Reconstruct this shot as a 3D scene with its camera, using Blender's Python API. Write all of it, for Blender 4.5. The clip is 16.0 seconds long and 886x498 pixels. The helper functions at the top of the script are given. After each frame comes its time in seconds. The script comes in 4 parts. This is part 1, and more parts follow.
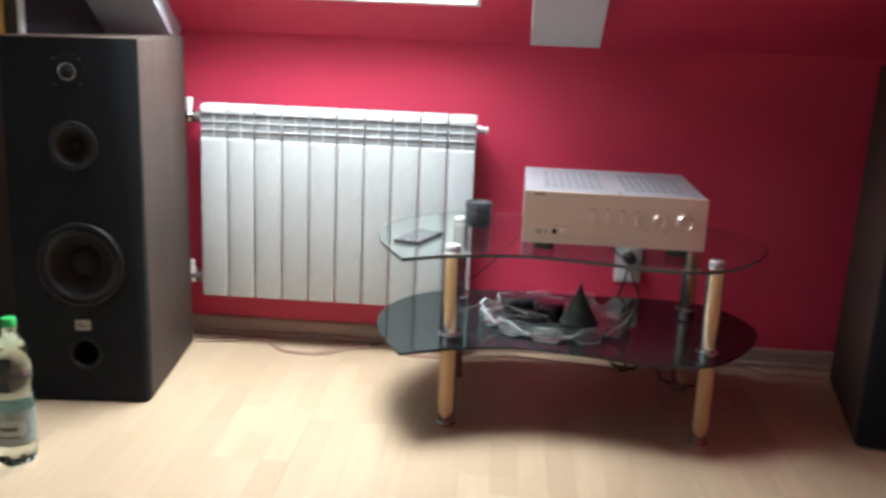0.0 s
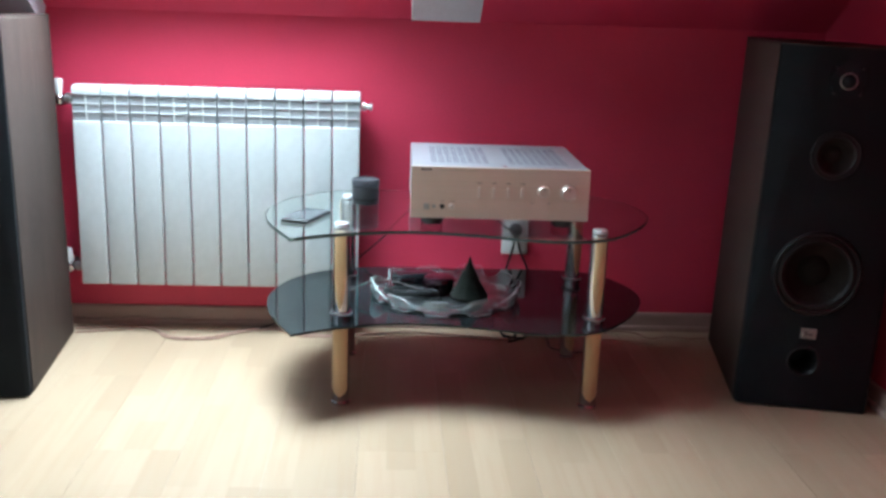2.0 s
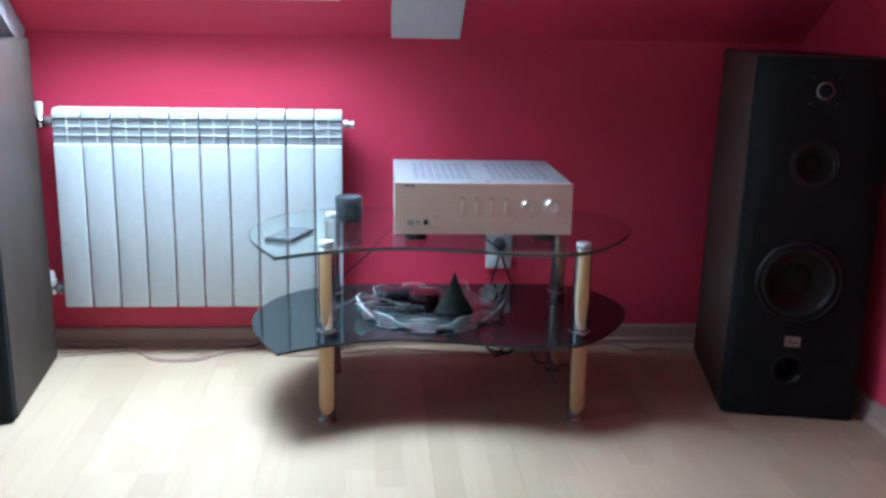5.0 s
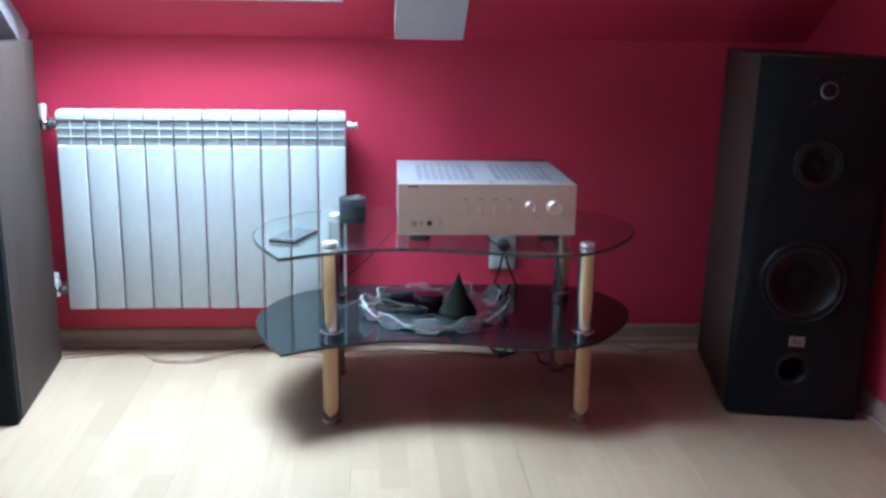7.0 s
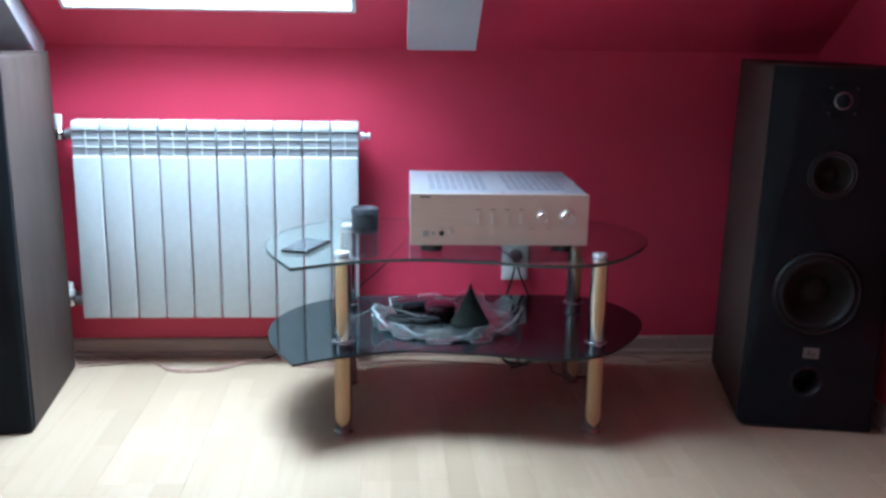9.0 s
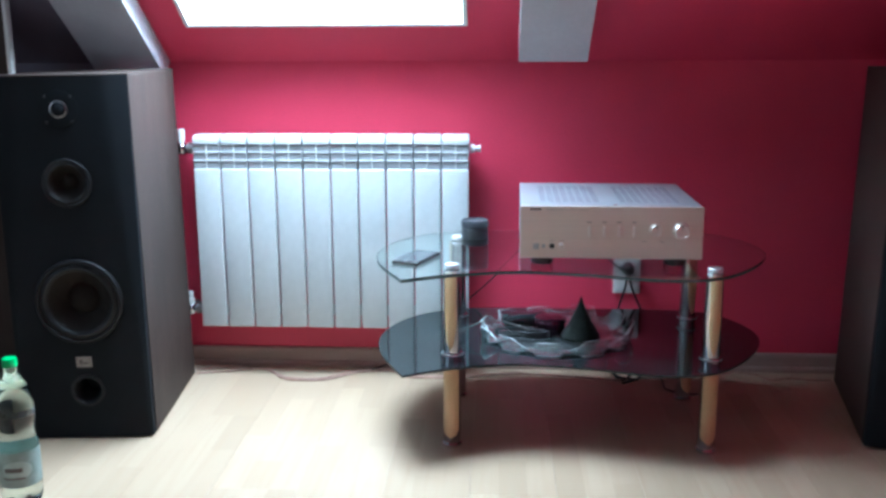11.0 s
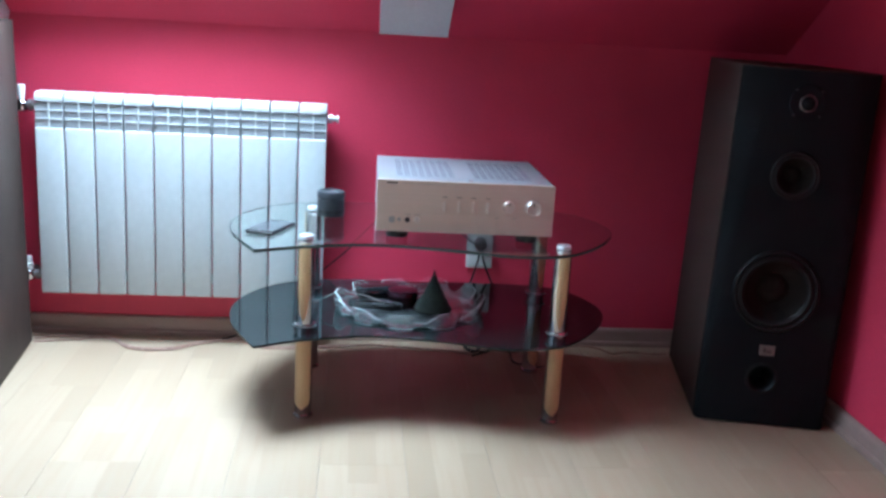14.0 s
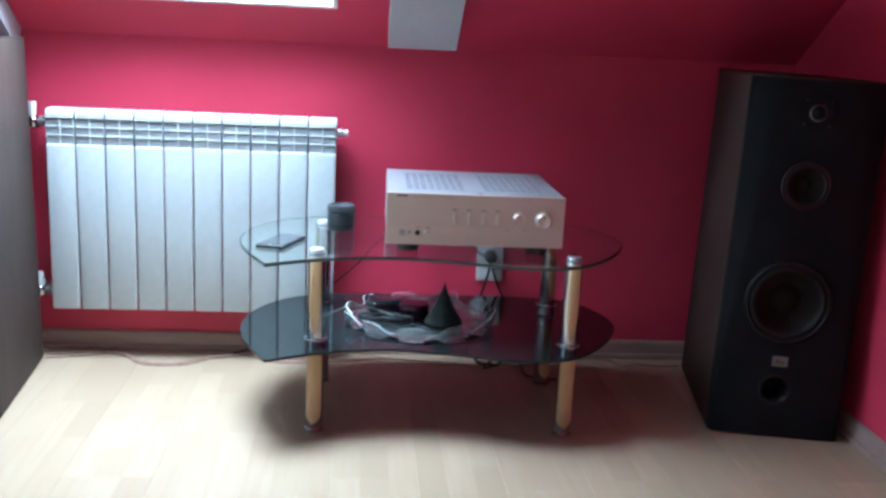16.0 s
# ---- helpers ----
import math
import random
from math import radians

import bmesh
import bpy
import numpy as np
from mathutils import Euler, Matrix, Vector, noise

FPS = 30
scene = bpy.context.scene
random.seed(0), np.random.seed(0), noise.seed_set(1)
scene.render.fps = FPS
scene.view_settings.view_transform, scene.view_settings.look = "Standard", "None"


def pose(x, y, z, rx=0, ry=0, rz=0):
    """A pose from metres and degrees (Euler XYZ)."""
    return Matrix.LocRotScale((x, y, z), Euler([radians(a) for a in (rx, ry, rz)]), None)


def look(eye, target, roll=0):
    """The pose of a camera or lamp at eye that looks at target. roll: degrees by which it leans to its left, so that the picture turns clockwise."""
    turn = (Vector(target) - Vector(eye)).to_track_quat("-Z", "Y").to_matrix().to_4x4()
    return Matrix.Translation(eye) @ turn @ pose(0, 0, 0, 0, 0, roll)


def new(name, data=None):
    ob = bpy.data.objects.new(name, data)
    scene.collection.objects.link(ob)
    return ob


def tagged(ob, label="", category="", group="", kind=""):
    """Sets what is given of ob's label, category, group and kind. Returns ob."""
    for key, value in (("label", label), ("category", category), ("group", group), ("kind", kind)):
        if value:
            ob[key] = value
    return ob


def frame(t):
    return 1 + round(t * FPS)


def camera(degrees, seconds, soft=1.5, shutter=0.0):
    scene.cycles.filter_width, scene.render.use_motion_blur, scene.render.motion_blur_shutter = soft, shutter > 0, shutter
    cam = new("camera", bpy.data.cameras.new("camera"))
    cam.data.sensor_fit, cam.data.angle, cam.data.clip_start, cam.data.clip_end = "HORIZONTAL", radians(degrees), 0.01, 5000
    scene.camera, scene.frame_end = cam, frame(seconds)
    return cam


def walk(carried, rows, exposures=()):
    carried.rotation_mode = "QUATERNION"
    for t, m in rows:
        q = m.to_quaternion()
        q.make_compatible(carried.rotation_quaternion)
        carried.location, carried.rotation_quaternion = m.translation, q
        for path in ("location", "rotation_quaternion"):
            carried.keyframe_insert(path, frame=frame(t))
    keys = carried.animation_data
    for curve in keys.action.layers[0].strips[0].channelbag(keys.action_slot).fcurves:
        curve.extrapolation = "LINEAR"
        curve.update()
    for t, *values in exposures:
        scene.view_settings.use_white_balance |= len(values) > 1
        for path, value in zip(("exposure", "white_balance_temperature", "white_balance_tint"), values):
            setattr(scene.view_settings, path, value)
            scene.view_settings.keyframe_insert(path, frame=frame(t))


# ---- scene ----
cam = camera(49.50, 16.0, soft=2.9, shutter=0.9)

# seconds, x, y, z, pitch, roll, yaw
PATH = [
    (0, 0.4806, -2.8468, 0.9857, -13.327, 2.414, 3.403),
    (0.5, 0.4697, -2.8402, 0.9842, -13.266, 3.307, 0.927),
    (1, 0.4733, -2.8388, 0.9809, -12.559, 2.464, -0.308),
    (1.5, 0.4756, -2.8453, 0.9848, -13.380, 1.775, -2.323),
    (2, 0.4743, -2.8472, 0.9852, -14.449, 2.020, -3.607),
    (2.5, 0.4719, -2.8475, 0.9863, -14.876, 2.238, -4.361),
    (3, 0.4742, -2.8492, 0.9866, -14.752, 1.912, -4.631),
    (3.5, 0.4726, -2.8519, 0.9871, -13.853, 1.457, -4.877),
    (4, 0.4727, -2.8510, 0.9859, -13.488, 1.273, -4.765),
    (6.5, 0.4740, -2.8516, 0.9847, -13.451, 0.959, -4.404),
    (7, 0.4711, -2.8507, 0.9869, -13.456, 0.881, -4.380),
    (7.5, 0.4745, -2.8519, 0.9856, -13.317, 0.847, -4.242),
    (8, 0.4736, -2.8520, 0.9843, -13.032, 0.831, -4.155),
    (8.5, 0.4757, -2.8497, 0.9834, -12.767, 0.631, -3.552),
    (9, 0.4765, -2.8516, 0.9831, -12.769, 0.819, -3.501),
    (9.5, 0.4758, -2.8465, 0.9831, -12.591, 0.230, -2.200),
    (10, 0.4778, -2.8418, 0.9766, -12.207, -0.389, -0.883),
    (10.2, 0.4790, -2.8420, 0.9795, -12.161, -0.603, 0.193),
    (11.25, 0.4750, -2.8479, 0.9844, -12.100, -0.100, 3.400),
    (12.3, 0.4833, -2.8437, 0.9829, -11.961, 0.513, 1.600),
    (12.5, 0.4809, -2.8513, 0.9776, -12.068, 0.838, 0.798),
    (13, 0.4835, -2.8383, 0.9860, -14.210, 2.237, -2.451),
    (13.5, 0.4757, -2.8511, 0.9904, -14.310, 3.356, -5.464),
    (14, 0.4751, -2.8520, 0.9901, -13.629, 3.324, -5.705),
    (14.5, 0.4657, -2.8503, 0.9839, -13.387, 3.045, -5.774),
    (15, 0.4742, -2.8509, 0.9848, -13.241, 2.887, -5.448),
    (15.5, 0.4731, -2.8508, 0.9851, -13.033, 2.877, -5.363),
    (16, 0.4715, -2.8507, 0.9848, -12.787, 2.765, -5.124),
]
walk(cam, [(t, pose(x, y, z, 90 + pitch, 0, yaw) @ pose(0, 0, 0, 0, 0, roll)) for t, x, y, z, pitch, roll, yaw in PATH],
     exposures=[(0, -0.08, 7250, 19), (0.6, -0.08, 7250, 19), (1, -0.04, 6950, 16), (1.5, 0, 6550, 13), (2, 0, 6250, 11), (2.5, 0, 5950, 10),
                (3, 0, 5700, 10), (3.6, 0, 5500, 10), (16, 0, 5500, 10)])

# ---- sky and light ----
SLOPE = radians(35)          # pitch of the roof
KNEE = 0.932                 # height of the knee wall
X0, X1, YB = -2.30, 1.765, -4.6
CEIL = 2.45
WX0, WX1, WS0, WS1 = -0.39, 0.395, 0.172, 1.12   # roof window: across, and along the slope


def on_slope(x, s, n=0.0):
    """A point s metres up the roof slope from the knee wall, n metres into the room."""
    c, k = math.cos(SLOPE), math.sin(SLOPE)
    return Vector((x, -s * c - n * k, KNEE + s * k - n * c))


world = bpy.data.worlds.new("sky")
scene.world = world
world.use_nodes = True
wn = world.node_tree.nodes
sky = wn.new("ShaderNodeTexSky")
sky.sky_type, sky.sun_disc, sky.sun_elevation, sky.sun_rotation = "NISHITA", False, radians(40), radians(200)
wn["Background"].inputs[1].default_value = 0.12
world.node_tree.links.new(sky.outputs[0], wn["Background"].inputs[0])

lamp = bpy.data.lights.new("window_light", "AREA")
lamp.shape, lamp.size, lamp.size_y, lamp.energy, lamp.color = "RECTANGLE", WX1 - WX0 - 0.03, 0.80, 98, (0.715, 0.895, 1.0)
ob = new("window_light", lamp)
lamp.spread = radians(180)
mid = on_slope((WX0 + WX1) / 2, (WS0 + WS1) / 2, -0.33)
ob.matrix_world = look(mid, mid + Vector((-0.45, -0.36, -1.0)))

# added fill light in an invented side-wall window, unseen left of the camera
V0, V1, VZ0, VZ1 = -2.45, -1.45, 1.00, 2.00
lamp2 = bpy.data.lights.new("fill_light", "AREA")
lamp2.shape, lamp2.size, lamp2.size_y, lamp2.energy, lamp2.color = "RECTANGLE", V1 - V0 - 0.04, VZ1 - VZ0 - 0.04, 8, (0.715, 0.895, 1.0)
ob = new("fill_light", lamp2)
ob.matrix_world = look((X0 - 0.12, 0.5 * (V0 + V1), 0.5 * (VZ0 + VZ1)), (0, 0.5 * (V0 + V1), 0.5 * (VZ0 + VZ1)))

# ---- materials ----
def nodes(name, rough=0.5, metal=0.0, spec=0.5):
    m = bpy.data.materials.new(name)
    m.use_nodes = True
    b = m.node_tree.nodes["Principled BSDF"]
    b.inputs["Roughness"].default_value = rough
    b.inputs["Metallic"].default_value = metal
    b.inputs["Specular IOR Level"].default_value = spec
    return m, m.node_tree, b


def mixed(nt, fac, a, b):
    n = nt.nodes.new("ShaderNodeMix")
    n.data_type = "RGBA"
    n.inputs["A"].default_value = (*a, 1) if not hasattr(a, "links") else (0, 0, 0, 1)
    n.inputs["B"].default_value = (*b, 1) if not hasattr(b, "links") else (0, 0, 0, 1)
    for key, val in (("A", a), ("B", b)):
        if hasattr(val, "links"):
            nt.links.new(val, n.inputs[key])
    nt.links.new(fac, n.inputs["Factor"])
    return n.outputs["Result"]


def noise_node(nt, scale, detail=4, stretch=(1, 1, 1), coord="Object", lo=0.35, hi=0.65):
    c = nt.nodes.new("ShaderNodeTexCoord")
    mp = nt.nodes.new("ShaderNodeMapping")
    mp.inputs["Scale"].default_value = stretch
    n = nt.nodes.new("ShaderNodeTexNoise")
    n.inputs["Scale"].default_value, n.inputs["Detail"].default_value = scale, detail
    r = nt.nodes.new("ShaderNodeMapRange")
    r.inputs["From Min"].default_value, r.inputs["From Max"].default_value = lo, hi
    nt.links.new(c.outputs[coord], mp.inputs[0])
    nt.links.new(mp.outputs[0], n.inputs["Vector"])
    nt.links.new(n.outputs[0], r.inputs[0])
    return r.outputs[0]


def bump(nt, b, height, strength=0.2, dist=0.002):
    n = nt.nodes.new("ShaderNodeBump")
    n.inputs["Strength"].default_value, n.inputs["Distance"].default_value = strength, dist
    nt.links.new(height, n.inputs["Height"])
    nt.links.new(n.outputs[0], b.inputs["Normal"])


def surface(name, a, b_col, scale=8, rough=0.5, metal=0.0, fine=0, stretch=(1, 1, 1), relief=0.0, spec=0.5, coat=0.0):
    """Two tones at a large and a fine scale, with relief."""
    m, nt, b = nodes(name, rough, metal, spec)
    f1 = noise_node(nt, scale, 3, stretch)
    col = mixed(nt, f1, a, b_col)
    if fine:
        f2 = noise_node(nt, fine, 3, stretch)
        dark = tuple(0.82 * v for v in a)
        half = nt.nodes.new("ShaderNodeMath")
        half.operation = "MULTIPLY"
        half.inputs[1].default_value = 0.4
        nt.links.new(f2, half.inputs[0])
        col = mixed(nt, half.outputs[0], col, dark)
        if relief:
            bump(nt, b, f2, relief)
    nt.links.new(col, b.inputs["Base Color"])
    b.inputs["Coat Weight"].default_value = coat
    return m


def glassy(name, color=(1, 1, 1), rough=0.0, ior=1.45):
    m, nt, b = nodes(name, rough)
    b.inputs["Base Color"].default_value = (*color, 1)
    b.inputs["Transmission Weight"].default_value = 1
    b.inputs["IOR"].default_value = ior
    return m


M_RED = surface("red_wall_paint", (0.68, 0.042, 0.098), (0.62, 0.035, 0.087), 2.5, 0.55, fine=160, relief=0.12)
M_WHITE = surface("white_plaster", (0.78, 0.78, 0.77), (0.73, 0.73, 0.73), 3, 0.7, fine=120, relief=0.1)
M_GREY = surface("grey_board_paint", (0.55, 0.55, 0.56), (0.48, 0.48, 0.50), 3, 0.6, fine=90, relief=0.1)
M_ENAMEL = surface("white_enamel", (0.49, 0.51, 0.51), (0.465, 0.485, 0.485), 6, 0.42, fine=40)
# enamel darkened to grey for the shade behind the louvres
M_GROOVE = surface("recess_shade_grey", (0.31, 0.325, 0.335), (0.27, 0.285, 0.295), 20, 0.6)
M_PLASTIC = surface("white_plastic", (0.78, 0.78, 0.76), (0.74, 0.74, 0.72), 9, 0.35)
M_CHROME = surface("chrome", (0.56, 0.56, 0.57), (0.50, 0.50, 0.52), 30, 0.10, 1.0)
M_DULL = surface("dull_nickel", (0.5, 0.5, 0.5), (0.4, 0.4, 0.4), 40, 0.35, 1.0)
M_BEECH = surface("beech_wood", (0.60, 0.40, 0.21), (0.50, 0.31, 0.15), 6, 0.4, fine=60, stretch=(6, 6, 0.6), relief=0.1)
M_BOX = surface("dark_ash_vinyl", (0.056, 0.037, 0.030), (0.038, 0.026, 0.022), 10, 0.6, fine=90, stretch=(5, 5, 0.4), relief=0.15, spec=0.2)
M_BAFFLE = surface("black_baffle", (0.0095, 0.0115, 0.0140), (0.0070, 0.0085, 0.0105), 8, 0.75, fine=220, relief=0.15, spec=0.15)
M_RUBBER = surface("black_rubber", (0.011, 0.011, 0.012), (0.008, 0.008, 0.009), 20, 0.5, spec=0.3)
M_PAPER = surface("dark_paper_cone", (0.019, 0.0148, 0.0125), (0.014, 0.011, 0.0095), 30, 0.8, fine=200, relief=0.3, spec=0.15)
M_BADGE = surface("silver_badge", (0.25, 0.22, 0.20), (0.20, 0.175, 0.16), 30, 0.4, 0.2)
M_ALU = surface("brushed_champagne_aluminium", (0.80, 0.66, 0.57), (0.74, 0.61, 0.52), 4, 0.4, 0.45, fine=120, stretch=(0.3, 4, 30))
M_LID = surface("silver_painted_steel", (0.36, 0.38, 0.405), (0.33, 0.345, 0.37), 5, 0.4, 0.4, fine=150)
M_VENT = surface("dark_vent_slot", (0.20, 0.20, 0.23), (0.17, 0.17, 0.20), 20, 0.6)
M_PRINT = surface("grey_print", (0.10, 0.08, 0.07), (0.08, 0.065, 0.06), 20, 0.6)
M_FAINT = surface("faint_brown_print", (0.34, 0.27, 0.23), (0.29, 0.23, 0.19), 20, 0.6)
M_CASE = surface("glossy_black_case", (0.010, 0.010, 0.012), (0.007, 0.007, 0.009), 20, 0.12)
# shade and haze over the red paint of the far bay, as a violet
M_VIOLET = surface("bay_shade_violet", (0.17, 0.14, 0.18), (0.14, 0.115, 0.15), 3, 0.6, fine=120, relief=0.1)
M_BLACKP = surface("black_plastic", (0.02, 0.02, 0.022), (0.014, 0.014, 0.016), 15, 0.35)
M_CANB = surface("charcoal_plastic", (0.045, 0.048, 0.055), (0.03, 0.032, 0.038), 15, 0.35, fine=90)
M_SCREEN = surface("phone_screen", (0.060, 0.068, 0.075), (0.050, 0.057, 0.063), 10, 0.06, spec=0.7)
M_GLASS = glassy("clear_glass", (0.88, 0.975, 0.95))
M_BOWL = glassy("cast_glass", (0.97, 0.985, 0.99), 0.01)
M_BOWL.node_tree.nodes["Principled BSDF"].inputs["Transmission Weight"].default_value = 0.97
M_EDGE = surface("ground_glass_edge", (0.08, 0.125, 0.115), (0.055, 0.09, 0.083), 12, 0.25)
# whiter glass that puts the skylight's glints into the bowl's edges
M_RIM = glassy("glint_white_rim", (0.98, 0.99, 1.0), 0.15)
M_RIM.node_tree.nodes["Principled BSDF"].inputs["Transmission Weight"].default_value = 0.42
M_KNOB = surface("polished_aluminium", (0.80, 0.72, 0.66), (0.74, 0.66, 0.60), 10, 0.42, 1.0)
M_SATIN = surface("satin_aluminium", (0.82, 0.83, 0.84), (0.76, 0.77, 0.78), 20, 0.35, 0.6)
M_PET = glassy("bottle_plastic", (0.86, 0.96, 0.91), 0.0, 1.33)
M_CAPG = surface("green_cap", (0.01, 0.36, 0.09), (0.01, 0.30, 0.07), 20, 0.35)
M_LABEL = surface("pale_green_label", (0.25, 0.31, 0.285), (0.17, 0.225, 0.20), 40, 0.5)
M_EMBLEM = surface("washed_out_print", (0.36, 0.42, 0.395), (0.30, 0.355, 0.335), 60, 0.5)
M_SMOKED = surface("black_glass", (0.009, 0.013, 0.014), (0.007, 0.010, 0.011), 5, 0.05, spec=0.42)
M_GREENCONE = surface("dark_green_wicker", (0.017, 0.020, 0.016), (0.009, 0.0105, 0.008), 60, 0.8, fine=200, relief=0.5, spec=0.2)
M_PLUM = surface("plum_lacquer", (0.013, 0.003, 0.006), (0.009, 0.002, 0.004), 20, 0.15)
M_CABLE = surface("copper_speaker_cable", (0.34, 0.20, 0.16), (0.44, 0.28, 0.22), 60, 0.35)
M_BASE = surface("beige_skirting", (0.42, 0.285, 0.245), (0.36, 0.245, 0.21), 6, 0.45, fine=40, stretch=(0.5, 4, 8), relief=0.1)
M_PINE = surface("orange_pine", (0.55, 0.27, 0.06), (0.45, 0.20, 0.04), 8, 0.4, fine=50, stretch=(8, 8, 0.6))


def floor_material():
    """Three-strip beech laminate: strips and staggered joints inside each plank, tone per plank."""
    m, nt, b = nodes("beech_laminate", 0.36, 0, 0.36)
    L = nt.links.new
    c = nt.nodes.new("ShaderNodeTexCoord")
    info = nt.nodes.new("ShaderNodeObjectInfo")
    off = nt.nodes.new("ShaderNodeCombineXYZ")
    k = nt.nodes.new("ShaderNodeMath")
    k.operation, k.inputs[1].default_value = "MULTIPLY", 37.0
    L(info.outputs["Random"], k.inputs[0])
    L(k.outputs[0], off.inputs["Y"])
    add = nt.nodes.new("ShaderNodeVectorMath")
    L(c.outputs["Object"], add.inputs[0])
    L(off.outputs[0], add.inputs[1])
    rot = nt.nodes.new("ShaderNodeMapping")
    rot.inputs["Rotation"].default_value = (0, 0, radians(90))
    L(add.outputs[0], rot.inputs[0])
    br = nt.nodes.new("ShaderNodeTexBrick")
    br.offset, br.inputs["Scale"].default_value = 0.37, 1.0
    br.inputs["Brick Width"].default_value, br.inputs["Row Height"].default_value = 0.41, 0.0648
    br.inputs["Mortar Size"].default_value = 0.0
    br.inputs["Color1"].default_value, br.inputs["Color2"].default_value = (0, 0, 0, 1), (1, 1, 1, 1)
    L(rot.outputs[0], br.inputs["Vector"])
    grain = nt.nodes.new("ShaderNodeTexNoise")
    gm = nt.nodes.new("ShaderNodeMapping")
    gm.inputs["Scale"].default_value = (28, 1.6, 1)
    L(add.outputs[0], gm.inputs[0])
    L(gm.outputs[0], grain.inputs["Vector"])
    grain.inputs["Scale"].default_value, grain.inputs["Detail"].default_value = 2.2, 5
    tone = mixed(nt, br.outputs["Color"], (0.436, 0.323, 0.219), (0.380, 0.276, 0.183))
    r = nt.nodes.new("ShaderNodeMapRange")
    r.inputs["From Min"].default_value, r.inputs["From Max"].default_value, r.inputs["To Max"].default_value = 0.45, 0.75, 0.55
    L(grain.outputs[0], r.inputs[0])
    col = mixed(nt, r.outputs[0], tone, (0.39, 0.265, 0.165))
    hv = nt.nodes.new("ShaderNodeHueSaturation")
    vr = nt.nodes.new("ShaderNodeMapRange")
    vr.inputs["To Min"].default_value, vr.inputs["To Max"].default_value = 0.97, 1.03
    L(info.outputs["Random"], vr.inputs[0])
    L(vr.outputs[0], hv.inputs["Value"])
    L(col, hv.inputs["Color"])
    L(hv.outputs[0], b.inputs["Base Color"])
    bump(nt, b, grain.outputs[0], 0.06, 0.001)
    return m


M_FLOOR = floor_material()


# ---- builders ----
def link(name, bm, material, parent=None, label="", smooth=False):
    me = bpy.data.meshes.new(name)
    bmesh.ops.recalc_face_normals(bm, faces=bm.faces)
    for f in bm.faces:
        f.smooth = smooth
    bm.to_mesh(me)
    bm.free()
    me.materials.append(material)
    ob = new(name, me)
    ob.parent = parent
    if smooth:
        me.set_sharp_from_angle(angle=radians(40))
    if label:
        ob["label"] = label
    return ob


def part(name, bm, material, parent, label="", smooth=False):
    return link(name, bm, material, parent, label, smooth)


def thing(name, x=0, y=0, z=0, rz=0, label="", category="", group=""):
    e = new(name)
    e.empty_display_size = 0.05
    e.matrix_world = pose(x, y, z, 0, 0, rz)
    return tagged(e, label, category, group)


def box(x0, x1, y0, y1, z0, z1, bevel=0.0, seg=2, bm=None):
    bm2 = bmesh.new()
    bmesh.ops.create_cube(bm2, size=1, matrix=Matrix.Translation(((x0 + x1) / 2, (y0 + y1) / 2, (z0 + z1) / 2)) @ Matrix.Diagonal((x1 - x0, y1 - y0, z1 - z0, 1)))
    if bevel:
        bmesh.ops.bevel(bm2, geom=bm2.edges[:], offset=bevel, segments=seg, affect="EDGES", profile=0.5)
    if bm is None:
        return bm2
    me = bpy.data.meshes.new("tmp")
    bm2.to_mesh(me)
    bm2.free()
    bm.from_mesh(me)
    bpy.data.meshes.remove(me)
    return bm


def lathe(profile, seg=40, bm=None, m=Matrix()):
    """Turn (radius, height) pairs about z."""
    bm = bm or bmesh.new()
    rings = []
    for r, z in profile:
        if r < 1e-6:
            rings.append([bm.verts.new(m @ Vector((0, 0, z)))])
        else:
            rings.append([bm.verts.new(m @ Vector((r * math.cos(2 * math.pi * i / seg), r * math.sin(2 * math.pi * i / seg), z))) for i in range(seg)])
    for a, b in zip(rings, rings[1:]):
        for i in range(seg):
            j = (i + 1) % seg
            if len(a) == 1 and len(b) == 1:
                continue
            if len(a) == 1:
                bm.faces.new((a[0], b[i], b[j]))
            elif len(b) == 1:
                bm.faces.new((a[i], a[j], b[0]))
            else:
                bm.faces.new((a[i], a[j], b[j], b[i]))
    return bm


def prism(outline, z0, z1, bevel=0.0):
    bm = bmesh.new()
    f = bm.faces.new([bm.verts.new((x, y, z0)) for x, y in outline])
    up = bmesh.ops.extrude_face_region(bm, geom=[f])
    bmesh.ops.translate(bm, verts=[v for v in up["geom"] if isinstance(v, bmesh.types.BMVert)], vec=(0, 0, z1 - z0))
    if bevel:
        edges = [e for e in bm.edges if abs(e.verts[0].co.z - e.verts[1].co.z) < 1e-6]
        bmesh.ops.bevel(bm, geom=edges, offset=bevel, segments=2, affect="EDGES", profile=0.5)
    return bm


def spline(points, steps=8, closed=False):
    """A smooth line through the points."""
    pts = [Vector(p) for p in points]
    n, out = len(pts), []
    for i in range(n if closed else n - 1):
        p = [pts[(i + k) % n] if closed else pts[min(max(i + k, 0), n - 1)] for k in (-1, 0, 1, 2)]
        for s in range(steps):
            t = s / steps
            out.append(0.5 * (2 * p[1] + (p[2] - p[0]) * t + (2 * p[0] - 5 * p[1] + 4 * p[2] - p[3]) * t * t + (3 * p[1] - p[0] - 3 * p[2] + p[3]) * t ** 3))
    return out if closed else out + [pts[-1]]


